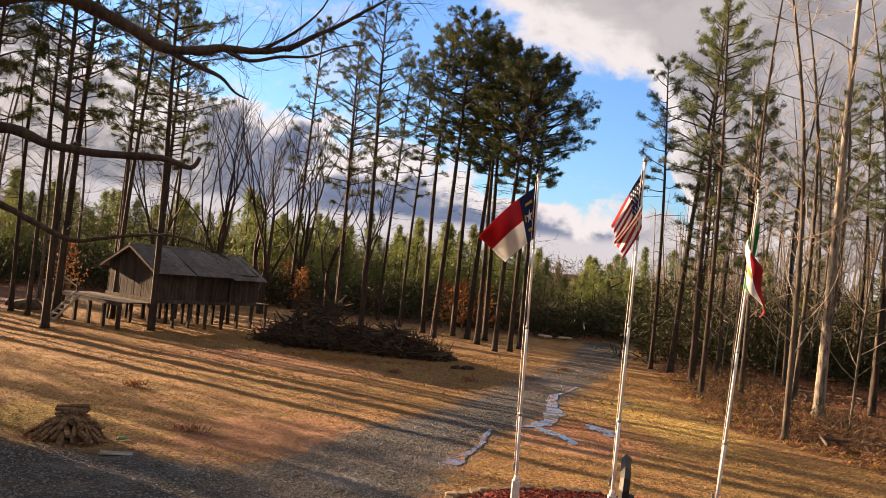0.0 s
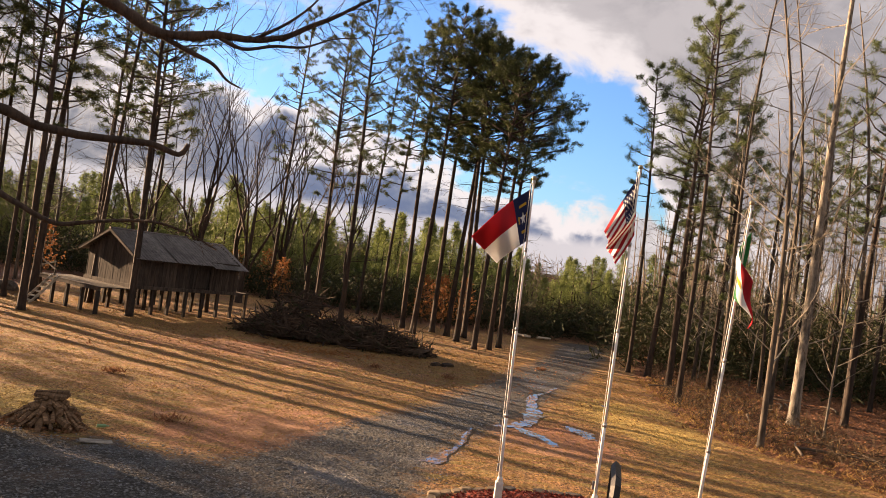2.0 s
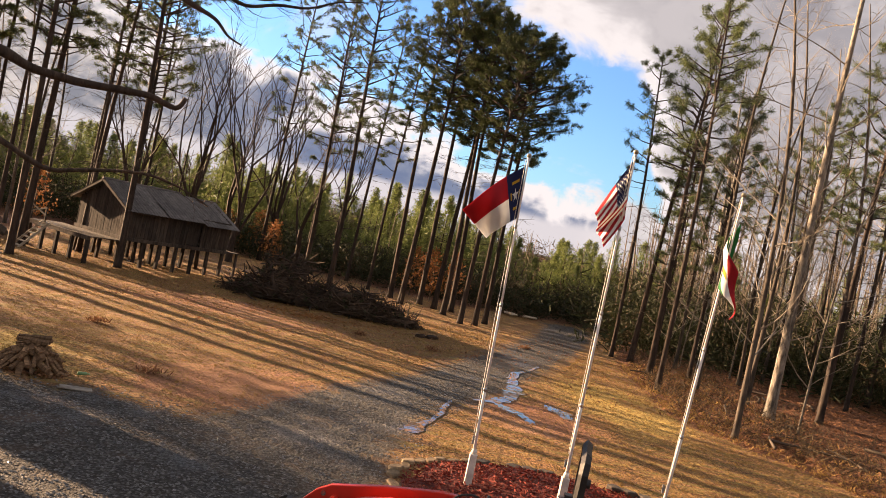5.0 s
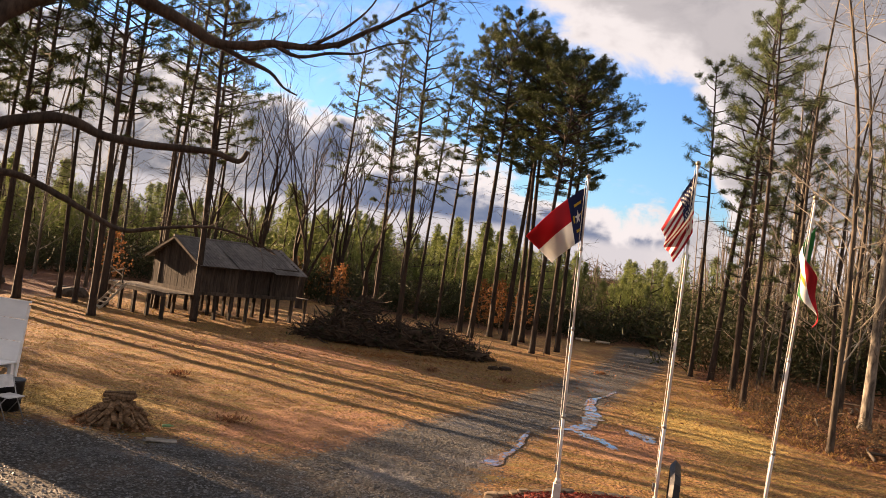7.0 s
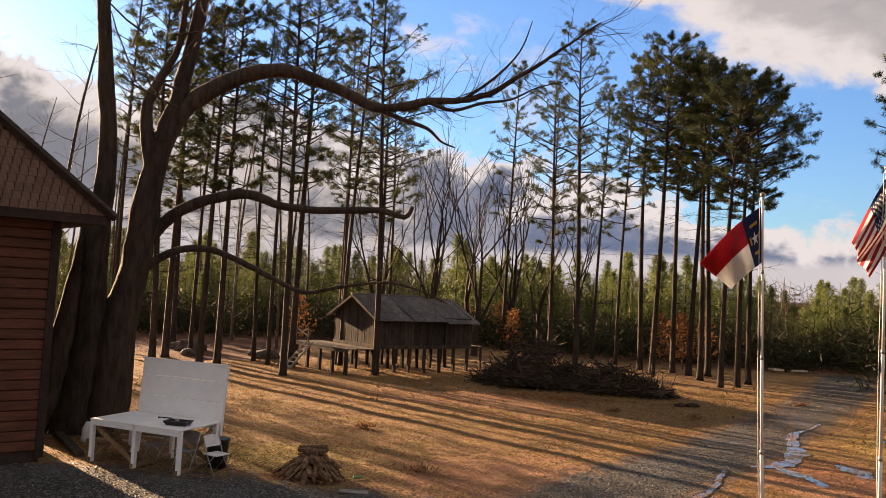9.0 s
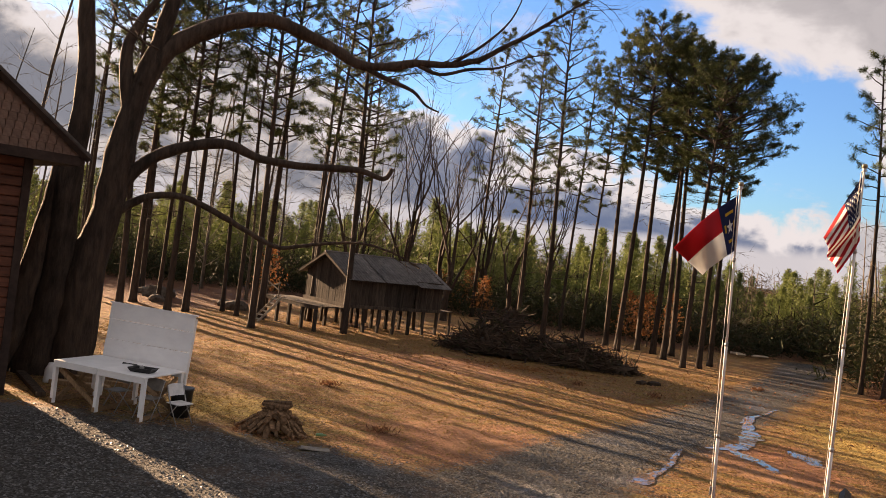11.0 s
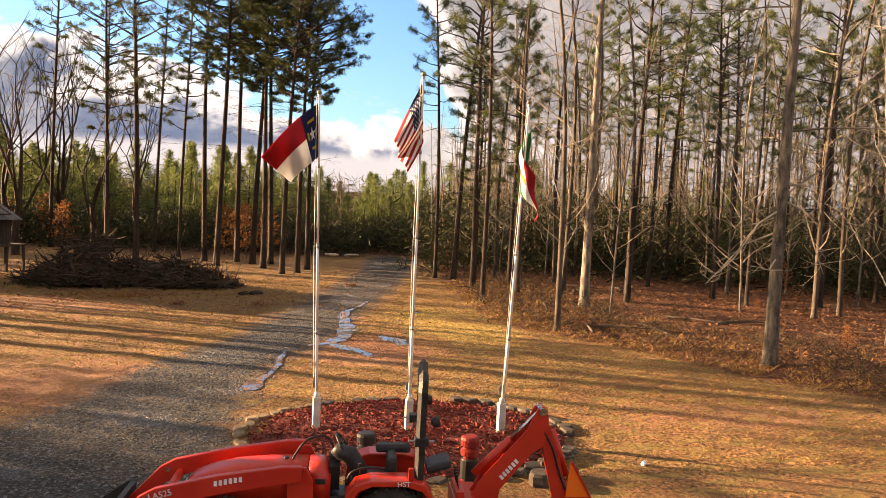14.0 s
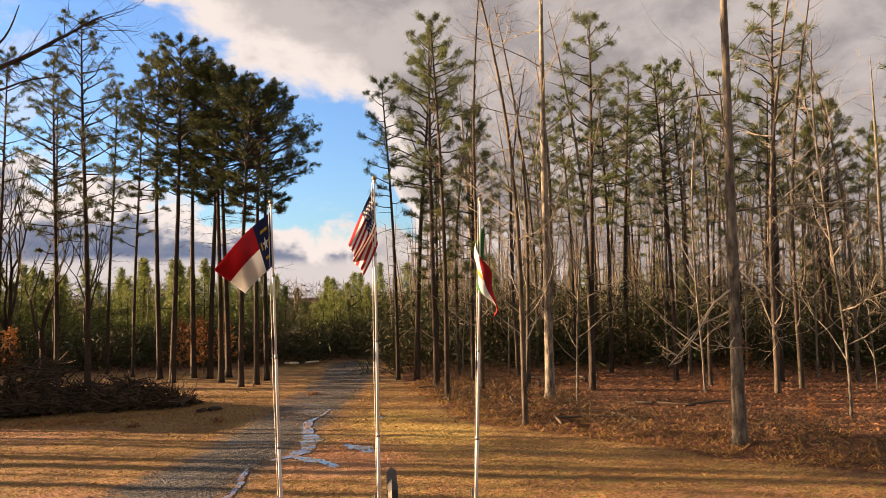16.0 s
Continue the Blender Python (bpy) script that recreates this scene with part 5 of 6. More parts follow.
for y0, y1, z0, z1 in ((-0.30, WIDE / 2, WALL - 0.16, RIDGE), (WIDE + 0.30, WIDE / 2, WALL - 0.16, RIDGE)):
    part("rake_board", beam((-0.33, y0, z0), (-0.33, y1, z1), 0.03, 0.13), old_board, shed)
# deck before the gable and its ladder
for i in range(11):
    x = -0.10 - 0.155 * i
    part("deck_board", Mesh().box(x - 0.145, -0.1 - R.uniform(0, .08), FLOOR - 0.20, x, 4.9 + R.uniform(0, .1), FLOOR - 0.16), old_board, shed)
part("deck_beam", Mesh().box(-1.78, -0.1, FLOOR - 0.34, -1.66, 4.9, FLOOR - 0.20), old_board, shed)
for y in (0.0, 1.2, 2.4, 3.6, 4.8):
    part("stilt", beam((-1.7, y, -0.1), (-1.7, y, FLOOR - 0.34), 0.14, 0.14), old_board, shed)
    part("rail_post", beam((-1.72, y, FLOOR - 0.2), (-1.72, y, FLOOR + 0.55), 0.06, 0.06), old_board, shed) if y > 3 else None
part("rail", beam((-1.72, 3.5, FLOOR + 0.52), (-1.72, 4.9, FLOOR + 0.2), 0.05, 0.07), old_board, shed)
part("rail", beam((-1.74, 3.5, FLOOR + 0.15), (-1.74, 4.9, FLOOR + 0.55), 0.05, 0.07), old_board, shed)
for i in range(7):
    x = LONG + 0.1 + 0.15 * i
    part("deck_board", Mesh().box(x, 0.3, FLOOR - 0.12, x + 0.14, WIDE, FLOOR - 0.08), old_board, shed)
for y in (0.4, WIDE - 0.2):
    part("stilt", beam((LONG + 1.05, y, -0.1), (LONG + 1.05, y, FLOOR - 0.12), 0.10, 0.10), old_board, shed)
ladder = thing("ladder", "pale wooden step ladder leaning on the deck", "ladder", SHED @ pose(-1.95, 3.1, 0))
pale_wood = rough_surface("pale_lumber", (0.30, 0.25, 0.19), (0.55, 0.48, 0.38), 6.0)
for y in (-0.3, 0.3):
    part("rail", beam((-1.15, y, 0.0), (0.02, y, FLOOR - 0.10), 0.045, 0.10), pale_wood, ladder)
for k in range(6):
    u = (k + 0.6) / 6.4
    part("step", Mesh().box(-1.15 + 1.17 * u - 0.10, -0.28, (FLOOR - 0.1) * u - 0.02, -1.15 + 1.17 * u + 0.10, 0.28, (FLOOR - 0.1) * u + 0.02), pale_wood, ladder)

# ---- mulch bed with its stones ----
red_mulch = leafy("red_mulch", (0.060, 0.010, 0.008), (0.26, 0.045, 0.030), 0.0, 0.85)
mulch_soil = rough_surface("red_mulch_bed", (0.035, 0.008, 0.006), (0.17, 0.032, 0.022), 26.0, strength=1.0, far=0.05)
bed = thing("mulch_bed", "oval bed of red-dyed wood mulch round the flagpoles", "mulch bed", pose(3.5, 13.6, 0))
m = Mesh()
for j in range(8):
    for i in range(56):
        a, q = 6.2832 * i / 56, (j + 0.02) / 7
        x, y = 2.82 * q * math.cos(a), 2.30 * q * math.sin(a)
        m.v.append((x, y, 0.11 * (1 - q ** 4) + 0.02 + 0.03 * noise.noise(Vector((x * 1.5, y * 1.5, 0)))))
m.f = [(j * 56 + i, j * 56 + 56 + i, j * 56 + 56 + (i + 1) % 56, j * 56 + (i + 1) % 56) for j in range(7) for i in range(56)]
part("mulch", m, mulch_soil, bed, smooth=True)
m = Mesh()
for i in range(6500):
    a, q = R.uniform(0, 6.2832), math.sqrt(R.random())
    p = Vector((2.84 * q * math.cos(a), 2.32 * q * math.sin(a), 0.13 * (1 - q ** 4) + 0.03))
    m.blade(p, p + Vector((R.gauss(0, 1), R.gauss(0, 1), R.gauss(0.1, 0.35))).normalized() * R.uniform(0.05, 0.14), R.uniform(0.008, 0.020))
tagged(part("chipping", m, red_mulch, bed), kind="stuff")
tan_stone = rough_surface("tan_stone", (0.12, 0.085, 0.05), (0.30, 0.22, 0.14), 9.0, strength=0.6, each=0.3)
grey_stone = rough_surface("grey_stone", (0.04, 0.034, 0.028), (0.135, 0.11, 0.088), 9.0, strength=0.6, each=0.3)


def flat_stone(w, d, h):
    m = Mesh()
    k = 8
    rr = [R.uniform(0.82, 1.1) for _ in range(k)]
    for z, s in ((0.0, 0.95), (h * 0.3, 1.0), (h * 0.8, 0.98), (h, 0.84)):
        m.v += [(math.cos(6.2832 * i / k) * w * rr[i] * s, math.sin(6.2832 * i / k) * d * rr[i] * s, z + 0.01 * R.random()) for i in range(k)]
    m.f = [(8 * j + i, 8 * j + (i + 1) % 8, 8 * j + 8 + (i + 1) % 8, 8 * j + 8 + i) for j in range(3) for i in range(8)] + [tuple(range(7, -1, -1)), tuple(range(24, 32))]
    return m


shapes = {}
for mat in (tan_stone, grey_stone):
    shapes[mat.name] = [flat_stone(R.uniform(0.15, 0.21), R.uniform(0.10, 0.14), R.uniform(0.05, 0.08)).data("edging_stone", mat) for _ in range(5)]
for i in range(54):
    if R.random() < 0.22:
        continue
    a = 6.2832 * i / 54
    x, y = 3.5 + 2.98 * math.cos(a), 13.6 + 2.46 * math.sin(a)
    west = math.cos(a) < -0.45
    mat = tan_stone if west else grey_stone
    for lay in range(1 if math.cos(a) < 0.3 else 2):
        st = part("edging_stone", R.choice(shapes[mat.name]), mat, m=pose(x + R.uniform(-.04, .04), y + R.uniform(-.04, .04), ground_height(x, y) - 0.02 + 0.05 * lay, R.uniform(-4, 4), R.uniform(-4, 4), math.degrees(a) + 90 + R.uniform(-20, 20)), smooth=False)
        tagged(st, "flat tan edging stone laid round the mulch" if west else "flat grey-brown edging stone laid round the mulch", "stone", "edging stones")

# ---- flagpoles ----
white_pole = rough_surface("white_pole", (0.62, 0.61, 0.60), (0.82, 0.81, 0.80), 4.0, rough=0.35, strength=0.08, each=0.02)
sleeve_mat = rough_surface("white_sleeve", (0.42, 0.38, 0.34), (0.70, 0.66, 0.60), 5.0, rough=0.6, strength=0.2)
rope_mat = rough_surface("rope", (0.45, 0.43, 0.40), (0.65, 0.62, 0.58), 30.0)
finial_mat = rough_surface("old_brass", (0.18, 0.15, 0.10), (0.35, 0.30, 0.20), 9.0, rough=0.4, metal=0.8)


def flagpole(base, top):
    b, t = Vector((*base, 0.08)), Vector(top)
    pole = thing("flagpole", "white telescoping flagpole in a square sleeve post", "flagpole", pose(*base, 0), "flagpoles")
    o = Vector((*base, 0))
    part("sleeve", beam((0, 0, 0.0), (0, 0, 0.66), 0.13, 0.13), sleeve_mat, pole, "scuffed off-white square sleeve post", bevel=0.012)
    part("collar", Mesh().tube([(0, 0, 0.66), (0, 0, 0.74)], [0.055, 0.045], 12), sleeve_mat, pole, smooth=True)
    for k, (u0, u1, r) in enumerate(((0.0, 0.30, 0.029), (0.295, 0.56, 0.025), (0.555, 0.80, 0.021), (0.795, 1.0, 0.017))):
        p, q = b.lerp(t, u0) - o, b.lerp(t, u1) - o
        part("tube", Mesh().tube([p + Vector((0, 0, 0.45 * (k == 0))), q, q + Vector((0, 0, 0.012))], [r, r, r * 0.8], 12), white_pole, pole, smooth=True)
        if k < 3:
            part("joint", Mesh().tube([q - Vector((0, 0, 0.05)), q + Vector((0, 0, 0.02))], [r + 0.005, r + 0.005], 12), grey_metal, pole, smooth=True)
    part("truck", Mesh().tube([t - o, t - o + Vector((0, 0, 0.05))], [0.035, 0.03], 10), grey_metal, pole)
    s = bmesh.new()
    bmesh.ops.create_uvsphere(s, u_segments=12, v_segments=8, radius=0.045, matrix=Matrix.Translation(t - o + Vector((0, 0, 0.085))))
    part("finial", s, finial_mat, pole, smooth=True)
    side = Vector((-0.05, -0.03, 0))
    part("halyard", Mesh().tube([b.lerp(t, 0.16) - o + side, b.lerp(t, 0.5) - o + side * 1.4, t - o + side], [0.005] * 3, 4), rope_mat, pole)
    part("cleat", Mesh().box(-0.085, -0.05, 0.84, -0.045, -0.02, 0.98), grey_metal, pole)
    return pole


TOPS = ((1.69, 13.88, 5.88), (3.44, 13.57, 6.30), (5.27, 13.15, 5.92))
for base, top in zip(((1.84, 13.85), (3.44, 13.53), (5.05, 13.15)), TOPS):
    flagpole(base, top)


def cloth(name, col):
    def build(n):
        v = place(n)
        weave = n.noise(v, 120.0, 2.0)
        c = n.mix(n.noise(v, 2.5, 3.0), tuple(x * 0.85 for x in col), col)
        finish(n, c, 0.75, weave, 0.15, 0.003, spec=0.2, trans=0.30)
    return material(name, build)


red_cloth, white_cloth, navy_cloth = cloth("red_cloth", (0.38, 0.018, 0.026)), cloth("white_cloth", (0.78, 0.78, 0.76)), cloth("navy_cloth", (0.018, 0.026, 0.085))
green_cloth, gold_cloth = cloth("green_cloth", (0.02, 0.17, 0.055)), cloth("gold_cloth", (0.55, 0.36, 0.05))


def patch(hang, u0, u1, v0, v1, nu, nv, off=0.0):
    """A piece of a hanging flag between two shares of its length and two of its height."""
    m = Mesh()
    for i in range(nu + 1):
        for j in range(nv + 1):
            u, v = u0 + (u1 - u0) * i / nu, v0 + (v1 - v0) * j / nv
            p = hang(u, v)
            if off:
                e = 1e-3
                nr = (hang(u + e, v) - p).cross(hang(u, v + e) - p).normalized()
                p = p + nr * off
            m.v.append(tuple(p))
    m.f = [(i * (nv + 1) + j, i * (nv + 1) + j + 1, (i + 1) * (nv + 1) + j + 1, (i + 1) * (nv + 1) + j) for i in range(nu) for j in range(nv)]
    return m


def flag(label, origin):
    return thing("flag", label, "flag", pose(*origin), "flags on the poles")


def both(hang, f, name, mat, u0, u1, v0, v1, nu, nv, label="", off=0.004):
    for o in (off, -off):
        part(name, patch(hang, u0, u1, v0, v1, nu, nv, o), mat, f, label, True)


def star(hang, f, u, v, r, mat, name="star"):
    """A five-pointed star on both faces of the cloth."""
    for o in (0.006, -0.006):
        m = Mesh()
        for k in range(10):
            a, q = math.pi / 2 + k * math.pi / 5, r * (1 if k % 2 == 0 else 0.4)
            uu, vv, e = u + q * math.cos(a) / 1.5, v - q * math.sin(a) / 0.9, 1e-3
            p = hang(uu, vv)
            nr = (hang(uu + e, vv) - p).cross(hang(uu, vv + e) - p).normalized()
            m.v.append(tuple(p + nr * o))
        m.f = [tuple(range(10))]
        part(name, m, mat, f)


def wind_hang(u, v):
    """Half lifted by the wind towards the shed, the fly falling steeply."""
    fold = math.sin(6.0 * u + 2.6 * v) * 0.20 * u ** 0.6 + math.sin(14 * u - 5 * v) * 0.07 * u
    top = Vector((-0.92 * u ** 1.15, 0.0, -0.50 * u - 0.48 * u * u))
    return top + Vector((0.04 * v + 0.50 * u * v, fold + 0.12 * u * v, -0.92 * v * (1 - 0.58 * u) - 0.05 * math.sin(3.0 * u) * v))


def droop_hang(u, v):
    """Hanging from the hoist in soft diagonal folds."""
    fold = math.sin(9.0 * v + 3.0 * u) * 0.11 * (0.25 + u) + 0.05 * math.sin(17 * v + 5 * u)
    return Vector((-0.46 * u * (1 - 0.55 * v) + 0.07 * v * (1 - u), fold * min(1, 4 * u + 0.1), -1.00 * v * (1 - 0.35 * u) - 1.12 * u + 0.10 * u * u + 0.12 * u * v))


def limp_hang(u, v):
    """Limp along the pole: rolled into a loose tube, the fly hanging out below the hoist."""
    turn = 4.2 * v - 3.7 + 0.3 * u + 1.3 * u ** 3
    wide = 0.155 * min(1.0, 0.65 + 1.2 * u + 0.3 * v) * (1.0 + 0.15 * math.sin(7 * u + 2 * v))
    return Vector((0.035 + 0.05 * u + wide * math.sin(turn), -0.06 - wide * math.cos(turn), -0.80 * v * (1 - 0.30 * u) - 1.05 * u ** 1.05))


f1 = flag("red, white and navy state flag blowing in the wind", (1.665, 13.88, 5.78))
both(wind_hang, f1, "canton", navy_cloth, 0.0, 0.36, 0.0, 1.0, 10, 14)
both(wind_hang, f1, "stripe", red_cloth, 0.36, 1.0, 0.0, 0.5, 20, 8, "red half")
both(wind_hang, f1, "stripe", white_cloth, 0.36, 1.0, 0.5, 1.0, 20, 8, "white half")
star(wind_hang, f1, 0.18, 0.5, 0.13, white_cloth)
for v0, v1 in ((0.20, 0.26), (0.74, 0.80)):
    both(wind_hang, f1, "ribbon", gold_cloth, 0.10, 0.26, v0, v1, 6, 2, "gold ribbon", 0.007)
for u0, u1 in ((0.05, 0.09), (0.27, 0.31)):
    both(wind_hang, f1, "letter", gold_cloth, u0, u1, 0.42, 0.58, 2, 3, "gold letter", 0.007)
f2 = flag("red and white striped flag with starred navy canton, drooping", (3.42, 13.57, 6.22))
both(droop_hang, f2, "canton", navy_cloth, 0.0, 0.40, 0.0, 7 / 13, 12, 9, "navy canton")
for k in range(13):
    both(droop_hang, f2, "stripe", white_cloth if k % 2 else red_cloth, 0.40 if k < 7 else 0.0, 1.0, k / 13, (k + 1) / 13, 18, 2)
for r in range(9):
    for c in range(6 - r % 2):
        star(droop_hang, f2, 0.035 + 0.066 * c + 0.033 * (r % 2), (7 / 13) * (r + 0.7) / 9.4, 0.030, white_cloth)
f3 = flag("limp green, white and red striped flag with gold emblem", (5.25, 13.15, 5.52))
for k, (mat, nm) in enumerate(((green_cloth, "green"), (white_cloth, "white"), (red_cloth, "red"))):
    both(limp_hang, f3, "stripe", mat, 0.0, 1.0, k / 3, (k + 1) / 3, 22, 6, nm + " stripe")
both(limp_hang, f3, "emblem", gold_cloth, 0.42, 0.56, 0.38, 0.62, 5, 5, "gold emblem", 0.008)

# ---- turned posts in the bed ----
black_paint = rough_surface("black_paint", (0.012, 0.011, 0.011), (0.045, 0.042, 0.040), 6.0, rough=0.5)
red_paint = rough_surface("red_post_paint", (0.16, 0.015, 0.012), (0.34, 0.035, 0.025), 5.0, rough=0.5)


def turned_post(x, y, h, mat, label):
    p = thing("turned_post", label, "post", pose(x, y, 0), "turned posts")
    part("shaft", Mesh().tube([(0, 0, -0.05), (0, 0, h - 0.34), (0, 0, h - 0.32)], [0.125, 0.125, 0.115], 16), black_paint, p, smooth=False)
    prof = ((-0.32, 0.095), (-0.29, 0.095), (-0.27, 0.128), (-0.20, 0.132), (-0.18, 0.10), (-0.155, 0.10), (-0.135, 0.132), (-0.05, 0.136), (-0.015, 0.125), (0.0, 0.10), (0.0, 0.01))
    part("cap", Mesh().tube([(0, 0, h + z) for z, r in prof], [r for z, r in prof], 18), mat, p, smooth=False)
    part("base", Mesh().tube([(0, 0, 0.0), (0, 0, 0.10), (0, 0, 0.12)], [0.17, 0.17, 0.13], 16), mat, p)


turned_post(2.15, 10.75, 0.93, black_paint, "black turned wooden post at the bed's rim")
turned_post(3.58, 10.45, 0.92, red_paint, "red turned wooden post at the bed's rim")
tagged(part("stone", flat_stone(0.24, 0.2, 0.2), grey_stone, m=pose(4.9, 10.9, -0.02, 0, 0, 30)), "flat round stone beside the bed", "stone")
tagged(part("stone", flat_stone(0.20, 0.17, 0.17), grey_stone, m=pose(5.3, 11.1, -0.02, 0, 0, 80)), "flat round stone beside the bed", "stone")
tagged(part("cup", Mesh().tube([(0, 0, 0.04), (0.10, 0, 0.04)], [0.03, 0.04], 10), white_paint, m=pose(6.9, 11.4, 0, 0, 0, 40)), "white foam cup lying in the grass", "cup")


# ---- stones and logs at the far edges ----
def rock(m, w, d, h, label):
    b = bmesh.new()
    bmesh.ops.create_icosphere(b, subdivisions=2, radius=1.0)
    for v in b.verts:
        v.co = Vector((v.co.x * w, v.co.y * d, v.co.z * h)) * (1 + 0.35 * noise.noise(v.co * 1.3 + Vector((w * 9, h * 7, 0))))
    return tagged(part("rock", b, grey_stone, m=m), label, "rock", "rocks at the yard's edge")


for x, y, w in ((-24.6, 39.3, 0.9), (-25.9, 40.2, 0.6), (-19.6, 38.6, 0.7), (-20.8, 39.6, 0.5), (-23.2, 36.9, 0.5)):
    rock(pose(x, y, 0.15, 0, 0, R.uniform(0, 360)), w, w * 0.7, w * 0.55, "dark mossy rock among dead grass")
for x, y, l, a in ((9.45, 56.3, 0.9, 10), (9.1, 56.0, 0.7, 40), (7.9, 56.3, 0.8, -15), (8.1, 55.8, 0.6, 25)):
    tagged(part("log", chunk(l, 0.13), pale_wood, m=pose(x, y, 0.12, 0, 0, a)), "pale cut log beside the end of the drive", "log", "cut logs")
for x, y in ((1.7, 33.6), (1.2, 33.4)):
    tagged(part("dirt_clod", chunk(0.55, 0.16), dark_wood, m=pose(x, y, 0.06, 0, 0, R.uniform(0, 180))), "dark clod of dirt and roots on the grass", "dirt clod")
for i in range(14):
    y = R.uniform(17, 36)
    x = wood_edge(y) + R.uniform(1.2, 9)
    l = R.uniform(1.0, 3.5)
    tagged(part("fallen_branch", knotty([(-l / 2, 0, 0.05), (0, R.uniform(-.2, .2), 0.12), (l / 2, 0, 0.06)], R.uniform(0.03, 0.08), 0.015, 6), twig_bark, m=pose(x, y, ground_height(x, y), 0, 0, R.uniform(0, 360)), smooth=True), "fallen grey branch lying in leaf litter", "branch", "fallen branches")


# ---- red tractor with loader and digging arm ----
tractor_red = rough_surface("tractor_red", (0.46, 0.022, 0.012), (0.60, 0.040, 0.020), 1.5, rough=0.32, strength=0.03, spec=0.5, each=0.0)
rubber = rough_surface("tyre_rubber", (0.012, 0.011, 0.010), (0.045, 0.040, 0.034), 9.0, rough=0.85)
chrome = rough_surface("chrome_rod", (0.55, 0.55, 0.56), (0.75, 0.75, 0.76), 3.0, rough=0.18, strength=0.03, metal=1.0)
orange_sign = rough_surface("orange_sign", (0.75, 0.13, 0.015), (0.85, 0.18, 0.02), 3.0, rough=0.4, strength=0.05)
sign_red = rough_surface("sign_red", (0.40, 0.02, 0.015), (0.50, 0.03, 0.02), 3.0, rough=0.4)
vinyl = rough_surface("black_vinyl", (0.014, 0.014, 0.015), (0.040, 0.040, 0.042), 7.0, rough=0.5)
decal = rough_surface("pale_decal", (0.55, 0.56, 0.60), (0.75, 0.76, 0.80), 4.0, rough=0.4)
yellow_decal = rough_surface("yellow_decal", (0.62, 0.48, 0.05), (0.72, 0.58, 0.10), 4.0, rough=0.4)
TRAC = Matrix(((-0.9854, -0.1701, 0, 2.54), (0.1701, -0.9854, 0, 9.22), (0, 0, 1, 0), (0, 0, 0, 1)))   # x ahead, y to its left side
tractor = thing("tractor", "red compact tractor with front loader and backhoe arm", "tractor", TRAC)


def plate(profile, y0, y1):
    """A flat shape in the x-z plane with thickness."""
    m = Mesh()
    k = len(profile)
    m.v = [(x, y0, z) for x, z in profile] + [(x, y1, z) for x, z in profile]
    m.f = [tuple(range(k)), tuple(range(2 * k - 1, k - 1, -1))] + [(i, i + k, (i + 1) % k + k, (i + 1) % k) for i in range(k)]
    return m


def loft(rings):
    m = Mesh()
    k = len(rings[0])
    for r in rings:
        m.v += r
    m.f = [(j * k + i, j * k + (i + 1) % k, j * k + k + (i + 1) % k, j * k + k + i) for j in range(len(rings) - 1) for i in range(k)]
    m.f += [tuple(range(k - 1, -1, -1)), tuple(range(len(m.v) - k, len(m.v)))]
    return m


def tpart(name, mesh, mat, label="", smooth=False, bevel=0.0, parent=None):
    return part(name, mesh, mat, parent or tractor, label, smooth, None, bevel)


def hood_ring(x, w, top, low):
    n = 14
    return [(x, w * (abs(math.cos(a)) ** 0.55) * (1 if math.cos(a) > 0 else -1), low + (top - low) * (max(0, math.sin(a)) ** 0.45)) for a in (math.pi * i / (n - 1) for i in range(n))]


hood = tpart("hood", loft([hood_ring(x, w, t, 0.62) for x, w, t in ((1.36, 0.30, 1.03), (1.8, 0.30, 1.025), (2.2, 0.29, 0.99), (2.5, 0.27, 0.92), (2.68, 0.25, 0.85), (2.76, 0.21, 0.76), (2.78, 0.18, 0.68))]), tractor_red, smooth=True)
tpart("cowl", loft([hood_ring(x, w, t, 0.60) for x, w, t in ((1.08, 0.27, 0.95), (1.16, 0.30, 1.03), (1.34, 0.305, 1.038))]), tractor_red, smooth=True)
tpart("grille", Mesh().box(2.74, -0.17, 0.50, 2.80, 0.17, 0.72), black_plastic, bevel=0.02)
for y in (-0.11, 0.11):
    tpart("headlight", Mesh().box(2.775, y - 0.05, 0.66, 2.81, y + 0.05, 0.71), decal, bevel=0.01, parent=hood)
tpart("chassis", Mesh().box(0.0, -0.20, 0.32, 2.7, 0.20, 0.64), black_plastic, bevel=0.03)
tpart("dash", loft([[(1.10, y, z) for y, z in ((-.2, .7), (.2, .7), (.22, 1.0), (.12, 1.1), (-.12, 1.1), (-.22, 1.0))], [(0.98, y, z) for y, z in ((-.16, .7), (.16, .7), (.18, .98), (.10, 1.06), (-.10, 1.06), (-.18, .98))]]), black_plastic)
wheel = tpart("steering_wheel", Mesh().tube([Vector((0.93, 0, 1.17)) + Vector((math.sin(a) * 0.19 * 0.55, math.cos(a) * 0.19, math.sin(a) * 0.19 * 0.83)) for a in (6.2832 * i / 20 for i in range(21))], [0.018] * 21, 8), black_plastic, smooth=True)
tpart("column", Mesh().tube([(1.05, 0, 0.98), (0.93, 0, 1.17)], [0.045, 0.03], 10), black_plastic, parent=wheel)
for a in (0.5, 2.6, 4.7):
    tpart("spoke", Mesh().tube([(0.93, 0, 1.17), Vector((0.93, 0, 1.17)) + Vector((math.sin(a) * 0.1, math.cos(a) * 0.18, math.sin(a) * 0.15))], [0.014, 0.012], 6), black_plastic, parent=wheel)
